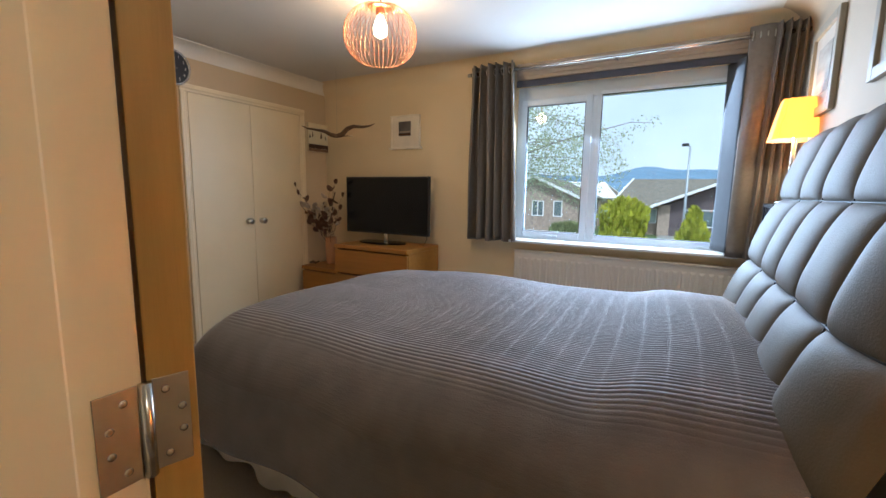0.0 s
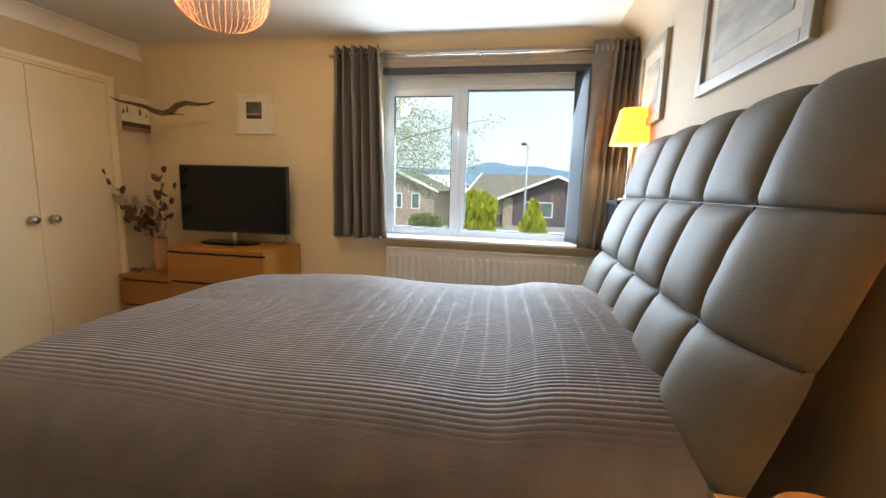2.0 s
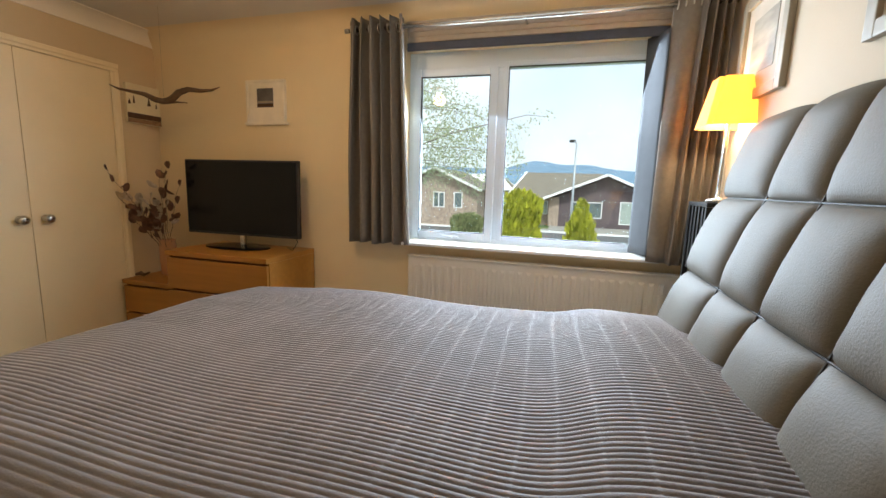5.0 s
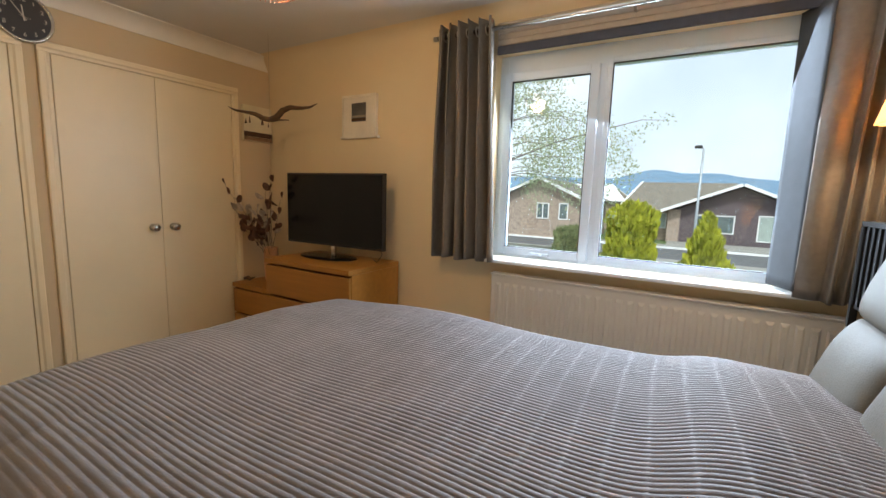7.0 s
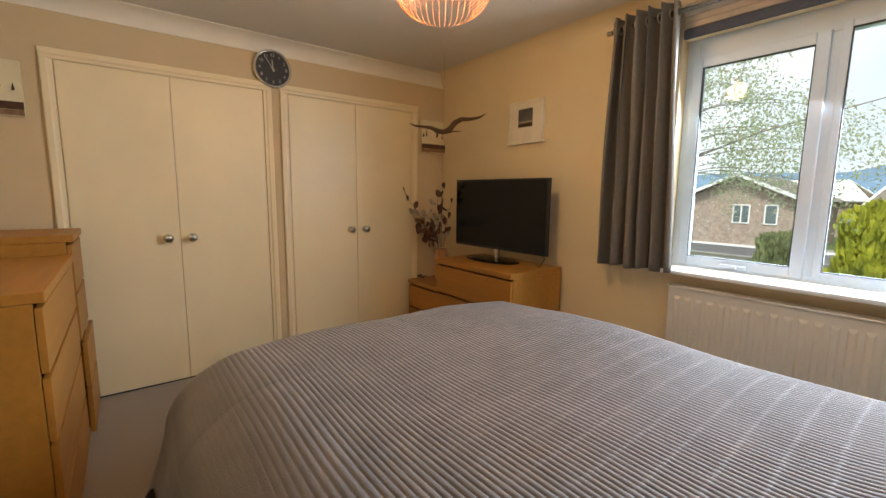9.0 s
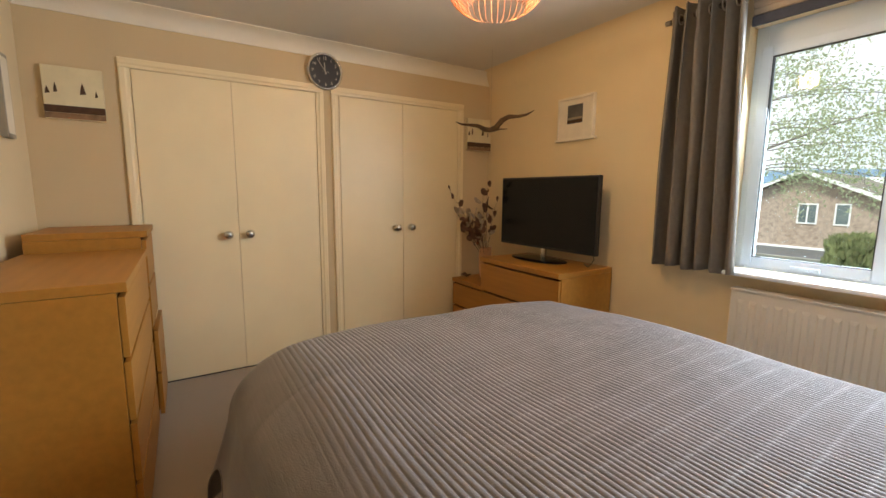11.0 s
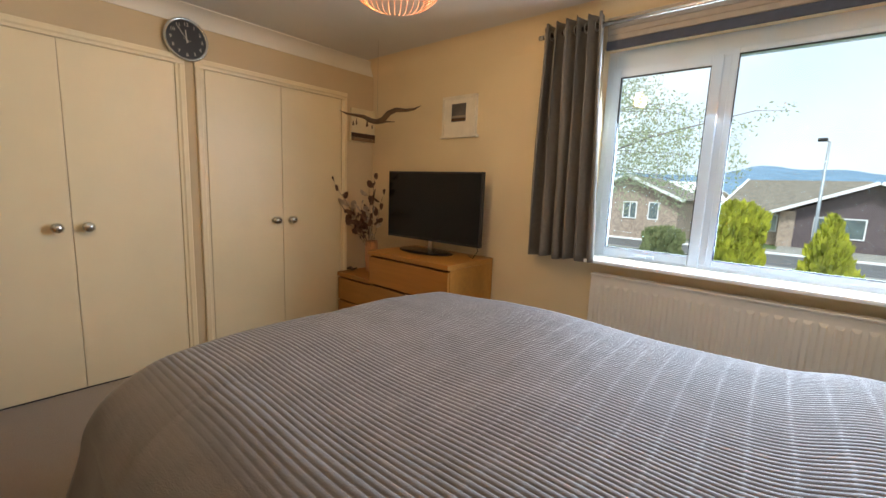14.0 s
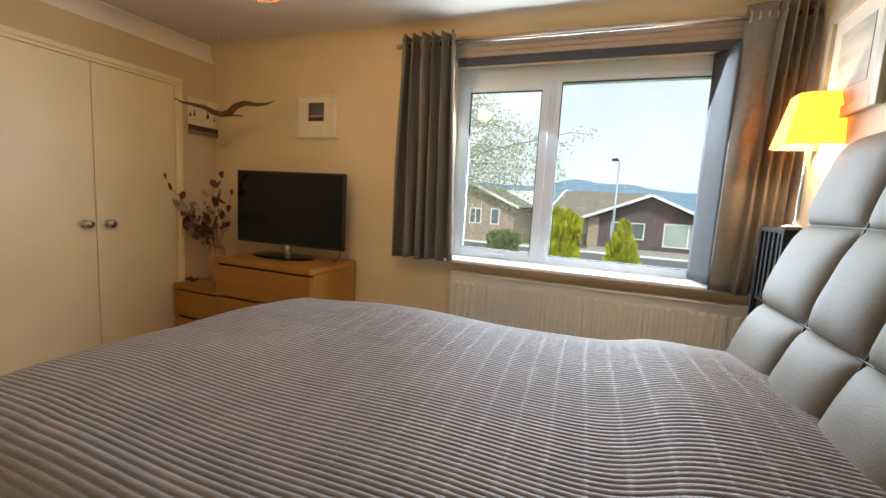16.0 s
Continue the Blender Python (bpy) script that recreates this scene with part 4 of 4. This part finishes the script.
def conifer(name, x, y, radius, height, columnar, seed, label, green=None):
    th = thing(name, (x, y, GZ), label, "shrub")
    rnd = random.Random(seed)
    part("trunk", tube([(0, 0, 0), (0, 0, height * 0.9)], [0.07, 0.01], 8), BARK, th)
    cr = bmesh.new()
    tips = 330 if not columnar else 420
    for k in range(tips):
        f = (k + 0.5) / tips
        a = k * 2.39996 + rnd.uniform(-0.3, 0.3)
        z = height * (0.04 + 0.94 * f)
        prof_r = radius * (min(1, (1 - f) * 5) ** 0.5 * (0.92 + 0.08 * math.sin(9 * f)) if columnar else (1 - f) ** 0.85 * (0.9 + 0.12 * math.sin(14 * f)))
        r = prof_r * rnd.uniform(0.80, 1.05) + 0.02
        c = Vector((r * math.cos(a), r * math.sin(a), z))
        up = Vector((math.cos(a) * 0.35, math.sin(a) * 0.35, 1)).normalized()
        s = rnd.uniform(0.14, 0.26)
        for m in range(9):
            o = Vector((rnd.gauss(0, 0.05), rnd.gauss(0, 0.05), rnd.gauss(0, 0.05)))
            side = up.cross(Vector((rnd.gauss(0, 1), rnd.gauss(0, 1), 0.1))).normalized() * s * 0.32
            p = c + o
            cr.faces.new([cr.verts.new(p - side), cr.verts.new(p - up * s * 0.4), cr.verts.new(p + side), cr.verts.new(p + up * s)])
    inner = [(max(0.02, radius * 0.72 * (min(1, (1 - f) * 5) ** 0.5 if columnar else (1 - f) ** 0.85)), height * f * 0.95) for f in [q / 8 for q in range(9)]]
    lathe(inner, 12, cr)
    part("crown", cr, green or YGREEN, th)


conifer("golden_hedge", -2.05, 20.0, 0.98, 2.86, True, 3, "rounded golden green conifer hedge bush beside the road")
BUSHG = mat("garden_bush_foliage", (0.16, 0.20, 0.08), 0.9, vary=0.35, scale=3, color2=(0.30, 0.34, 0.15))
conifer("green_bush", -4.7, 21.0, 0.75, 1.6, True, 6, "leafy green bush by the low garden wall", BUSHG)
conifer("golden_conifer", 0.66, 20.0, 0.92, 2.52, False, 4, "cone shaped golden conifer shrub beside the road")

post = thing("street_lamp", (0.33, 27.0, GZ), "slim galvanised street lamp with a small lantern", "street lamp")
part("post", tube([(0, 0, 0.012), (0, 0, 1.2), (0, 0, 5.75)], [0.09, 0.08, 0.05], 12), LAMPP, post, smooth=True)
part("arm", tube([(0, 0, 5.72), (-0.15, 0, 5.85)], 0.03, 8), LAMPP, post, smooth=True)
part("lantern", box(-0.42, -0.06, -0.11, 0.11, 5.76, 5.92, 0.05), BLACKP, post)


def house_window(parent, x0, x1, y, z0, z1, mullions=(), mate=None):
    w = thing("window", (0, 0, 0))
    w.parent = parent
    f = 0.07
    b = box(x0, x0 + f, y - 0.05, y, z0, z1)
    box(x1 - f, x1, y - 0.05, y, z0, z1, bm=b)
    box(x0 + f, x1 - f, y - 0.05, y, z0, z0 + f, bm=b)
    box(x0 + f, x1 - f, y - 0.05, y, z1 - f, z1, bm=b)
    for m in mullions:
        box(m - 0.035, m + 0.035, y - 0.049, y, z0 + f, z1 - f, bm=b)
    part("frame", b, FASCIA, w)
    part("pane", box(x0 + f, x1 - f, y - 0.022, y - 0.012, z0 + f, z1 - f), mate or DGLASS, w)


def gable_wall(bm, x0, x1, xa, za, ze0, ze1, y0, y1, z0):
    pts = [(x0, z0), (x1, z0), (x1, ze1), (xa, za), (x0, ze0)]
    return extrude_profile(pts, y0, y1, lambda u, v, s: (u, s, v), bm)


def slab(bm, a, b, c, d, t):
    """A roof plane through four corners, t thick."""
    vs = [Vector(p) for p in (a, b, c, d)]
    nrm = (vs[1] - vs[0]).cross(vs[3] - vs[0]).normalized()
    if nrm.z < 0:
        nrm = -nrm
    lo = [bm.verts.new(v) for v in vs]
    hi = [bm.verts.new(v + nrm * t) for v in vs]
    bm.faces.new(lo[::-1])
    bm.faces.new(hi)
    for k in range(4):
        bm.faces.new((lo[k], lo[(k + 1) % 4], hi[(k + 1) % 4], hi[k]))
    return bm


h1 = thing("bungalow", (0, 0, GZ), "dark brown gabled bungalow with white bargeboards and grey tiled roof", "house")
o = -GZ
part("wall", gable_wall(bmesh.new(), -1.0, 7.0, 2.95, 2.30 + o, 0.55 + o, 0.55 + o, 36.0, 44, 0), RENDERD, h1, "dark brown rendered gable wall")
part("brick_pier", box(-1.35, -0.55, 35.93, 35.995, 0, 0.62 + o, 0.01), BRICK, h1, "red brick pier at the corner")
b = bmesh.new()
slab(b, (2.95, 35.4, 2.36 + o), (2.95, 44.3, 2.36 + o), (-1.75, 44.3, 0.42 + o), (-1.75, 35.4, 0.42 + o), 0.12)
slab(b, (2.95, 35.4, 2.36 + o), (2.95, 44.3, 2.36 + o), (7.6, 44.3, 0.42 + o), (7.6, 35.4, 0.42 + o), 0.12)
part("front_roof", b, ROOFT, h1)
b = bmesh.new()
for xe in (-1.80, 7.65):
    slab(b, (2.95, 35.30, 2.36 + o), (2.95, 35.39, 2.36 + o), (xe, 35.39, 0.40 + o), (xe, 35.30, 0.40 + o), 0.20)
part("bargeboard", b, FASCIA, h1)
part("wing_wall", box(-4.5, -1.0, 36.8, 43.5, 0, 0.5 + o), BRICK, h1, "red brick side wing")
b = bmesh.new()
slab(b, (-4.9, 36.3, 0.42 + o), (3.0, 36.3, 0.42 + o), (3.0, 40.2, 2.62 + o), (-3.6, 40.2, 2.62 + o), 0.10)
slab(b, (-4.9, 44.2, 0.42 + o), (3.0, 44.2, 0.42 + o), (3.0, 40.2, 2.62 + o), (-3.6, 40.2, 2.62 + o), 0.10)
part("wing_roof", b, ROOFT, h1)
part("verge", slab(bmesh.new(), (-4.98, 36.25, 0.42 + o), (-4.86, 36.25, 0.42 + o), (-3.56, 40.2, 2.66 + o), (-3.70, 40.2, 2.66 + o), 0.14), FASCIA, h1)
part("gutter", box(-4.9, -1.8, 36.18, 36.28, 0.36 + o, 0.48 + o, 0.02), FASCIA, h1)
house_window(h1, 0.35, 2.75, 36.0, -0.95 + o, 0.32 + o, (1.2,))
house_window(h1, 4.05, 7.0, 36.0, -1.35 + o, 0.42 + o, (5.7,), NET)
house_window(h1, -2.35, -1.45, 36.8, -0.85 + o, 0.30 + o, (), NET)

h2 = thing("brick_house", (0, 0, GZ), "red brick gabled house with white bargeboards and small windows", "house")
part("wall", gable_wall(bmesh.new(), -12.6, -6.2, -9.4, 2.45 + o, 1.0 + o, 1.0 + o, 30.6, 39, 0), BRICK, h2)
b = bmesh.new()
slab(b, (-9.4, 30.2, 2.5 + o), (-9.4, 39.3, 2.5 + o), (-5.9, 39.3, 0.92 + o), (-5.9, 30.2, 0.92 + o), 0.12)
slab(b, (-9.4, 30.2, 2.5 + o), (-9.4, 39.3, 2.5 + o), (-12.9, 39.3, 0.92 + o), (-12.9, 30.2, 0.92 + o), 0.12)
part("roof", b, ROOFT, h2)
b = bmesh.new()
for xe in (-5.85, -12.95):
    slab(b, (-9.4, 30.1, 2.5 + o), (-9.4, 30.19, 2.5 + o), (xe, 30.19, 0.90 + o), (xe, 30.1, 0.90 + o), 0.18)
part("bargeboard", b, FASCIA, h2)
house_window(h2, -9.55, -8.65, 30.6, -0.32 + o, 0.82 + o, (-9.1,))
house_window(h2, -7.95, -7.30, 30.6, -0.32 + o, 0.84 + o)

h3 = thing("pale_roofed_house", (0, 0, GZ), "low house with a pale grey roof behind the others", "house")
part("wall", box(-11.5, -5.6, 44, 50, 0, 1.0 + o), BRICK, h3)
b = bmesh.new()
slab(b, (-12, 43.6, 0.95 + o), (-5.2, 43.6, 0.95 + o), (-7.0, 47, 2.6 + o), (-12, 47, 2.6 + o), 0.1)
slab(b, (-12, 50.4, 0.95 + o), (-5.2, 50.4, 0.95 + o), (-7.0, 47, 2.6 + o), (-12, 47, 2.6 + o), 0.1)
part("roof", b, FASCIA, h3)
fence = thing("garden_wall", (-13, 22.2, GZ), "low pale garden wall beside the pavement", "wall")
part("coping", box(0, 9.5, -0.12, 0.12, 0.42, 0.50, 0.01), PAVE, fence)
part("wall", box(0, 9.5, -0.10, 0.10, 0, 0.42), PAVE, fence)

# ---- corner: vase with dried leaves, carved bird ----
vs = thing("vase", (-3.03, 3.31, 0.521), "peach ceramic vase standing on the low drawer unit", "vase")
part("body", lathe([(0.040, 0.0), (0.050, 0.01), (0.058, 0.10), (0.060, 0.20), (0.056, 0.272), (0.060, 0.28), (0.054, 0.28), (0.050, 0.20)], 24), TERRA, vs, smooth=True)
lv = thing("dried_leaf_stems", (-3.01, 3.31, 0.60), "dried brown leaves and pale pods on thin twigs", "dried plant")
rnd = random.Random(8)
sb, sprigs = bmesh.new(), []
stems = [((-0.36, -0.22), 0.68), ((-0.26, -0.24), 0.76), ((-0.30, -0.10), 0.60), ((-0.12, -0.14), 0.52), ((0.02, -0.16), 0.56), ((0.08, -0.12), 0.72), ((0.15, -0.12), 0.80), ((0.18, -0.05), 0.66), ((-0.05, -0.18), 0.42), ((0.10, -0.16), 0.46), ((-0.16, -0.16), 0.40), ((0.0, -0.10), 0.50)]


def leaf(bm, p, a, size, rnd):
    up = Vector(a).normalized()
    side = up.cross(Vector((rnd.gauss(0, 1), rnd.gauss(0, 1), rnd.gauss(0, 0.4)))).normalized()
    nrm = up.cross(side)
    ring = []
    for k in range(8):
        t = 2 * math.pi * k / 8
        ring.append(bm.verts.new(p + up * size * (1 - math.cos(t)) + side * size * 0.62 * math.sin(t) + nrm * size * 0.15 * math.cos(2 * t)))
    mid = bm.verts.new(p + up * size + nrm * size * 0.12)
    for k in range(8):
        bm.faces.new((ring[k], ring[(k + 1) % 8], mid))


for (dx, dy), hgt in stems:
    hgt *= 0.93
    pts = [Vector((dx * f ** 1.6, dy * f ** 1.3, hgt * f)) for f in [q / 10 for q in range(11)]]
    pts = [p + Vector((0.008 * math.sin(9 * i), 0, 0)) for i, p in enumerate(pts)]
    tube(pts, [0.0028 - 0.0016 * q / 10 for q in range(11)], 5, sb)
    for q in (6, 7, 8, 9, 10):
        d = (pts[q] - pts[q - 1]).normalized()
        o = Vector(((-1) ** q * rnd.uniform(0.5, 0.9), rnd.uniform(-0.6, 0.2), rnd.uniform(0.0, 0.5)))
        if -0.20 < pts[q].x + o.x * 0.05 or pts[q].y < -0.08:
            sprigs.append((pts[q] + o * 0.012, d * 0.6 + o, rnd.uniform(0.034, 0.050), rnd.random() < 0.18))
part("stems", sb, STEM, lv)
for k in range(24):
    sprigs.append((Vector((rnd.uniform(-0.11, 0.10), rnd.uniform(-0.14, 0.0), rnd.uniform(0.24, 0.44))), (rnd.gauss(0, 1), rnd.gauss(0, 1), 0.4), rnd.uniform(0.026, 0.040), k % 3 == 0))
for p, a, size, pale in sprigs:
    b = bmesh.new()
    leaf(b, p, a, size, rnd)
    part("pod" if pale else "leaf", b, LEAFP if pale else LEAFD, lv)
tw = thing("driftwood_piece", (-3.13, 3.16, 0.521), "small dark twisted driftwood piece on the low drawer unit", "ornament")
part("body", tube([(-0.06, 0, 0.014), (-0.02, 0.01, 0.026), (0.02, 0, 0.018), (0.07, 0.01, 0.040)], [0.008, 0.016, 0.012, 0.005], 8), BIRDW, tw, smooth=True)

bird = thing("hanging_bird", (-2.70, 3.08, 1.79), "carved dark wooden seabird with outspread wings hanging on a thread", "ornament")


def wing(points, radii):
    part("wing", tube(points, radii, 10), BIRDW, bird, smooth=True)


part("body", tube([(-0.075, -0.03, 0.004), (-0.05, -0.02, 0.003), (-0.01, 0.0, 0.0), (0.03, 0.012, 0.0), (0.08, 0.03, -0.001), (0.145, 0.05, -0.004)], [0.004, 0.013, 0.019, 0.015, 0.006, 0.003], 10), BIRDW, bird, smooth=True)
wing([(0.01, 0, 0), (-0.06, -0.015, 0.012), (-0.13, -0.03, 0.045), (-0.22, -0.05, 0.062), (-0.31, -0.065, 0.078), (-0.375, -0.08, 0.105)], [0.016, 0.019, 0.015, 0.011, 0.008, 0.002])
wing([(-0.01, 0, 0), (0.05, 0.015, 0.014), (0.10, 0.03, 0.062), (0.16, 0.05, 0.084), (0.24, 0.08, 0.078), (0.30, 0.105, 0.086), (0.355, 0.12, 0.108)], [0.018, 0.022, 0.021, 0.017, 0.012, 0.008, 0.002])
part("thread", tube([(0, 0, 0.02), (0, 0, CEIL - 1.79)], 0.0007, 4), SILVERW, bird)
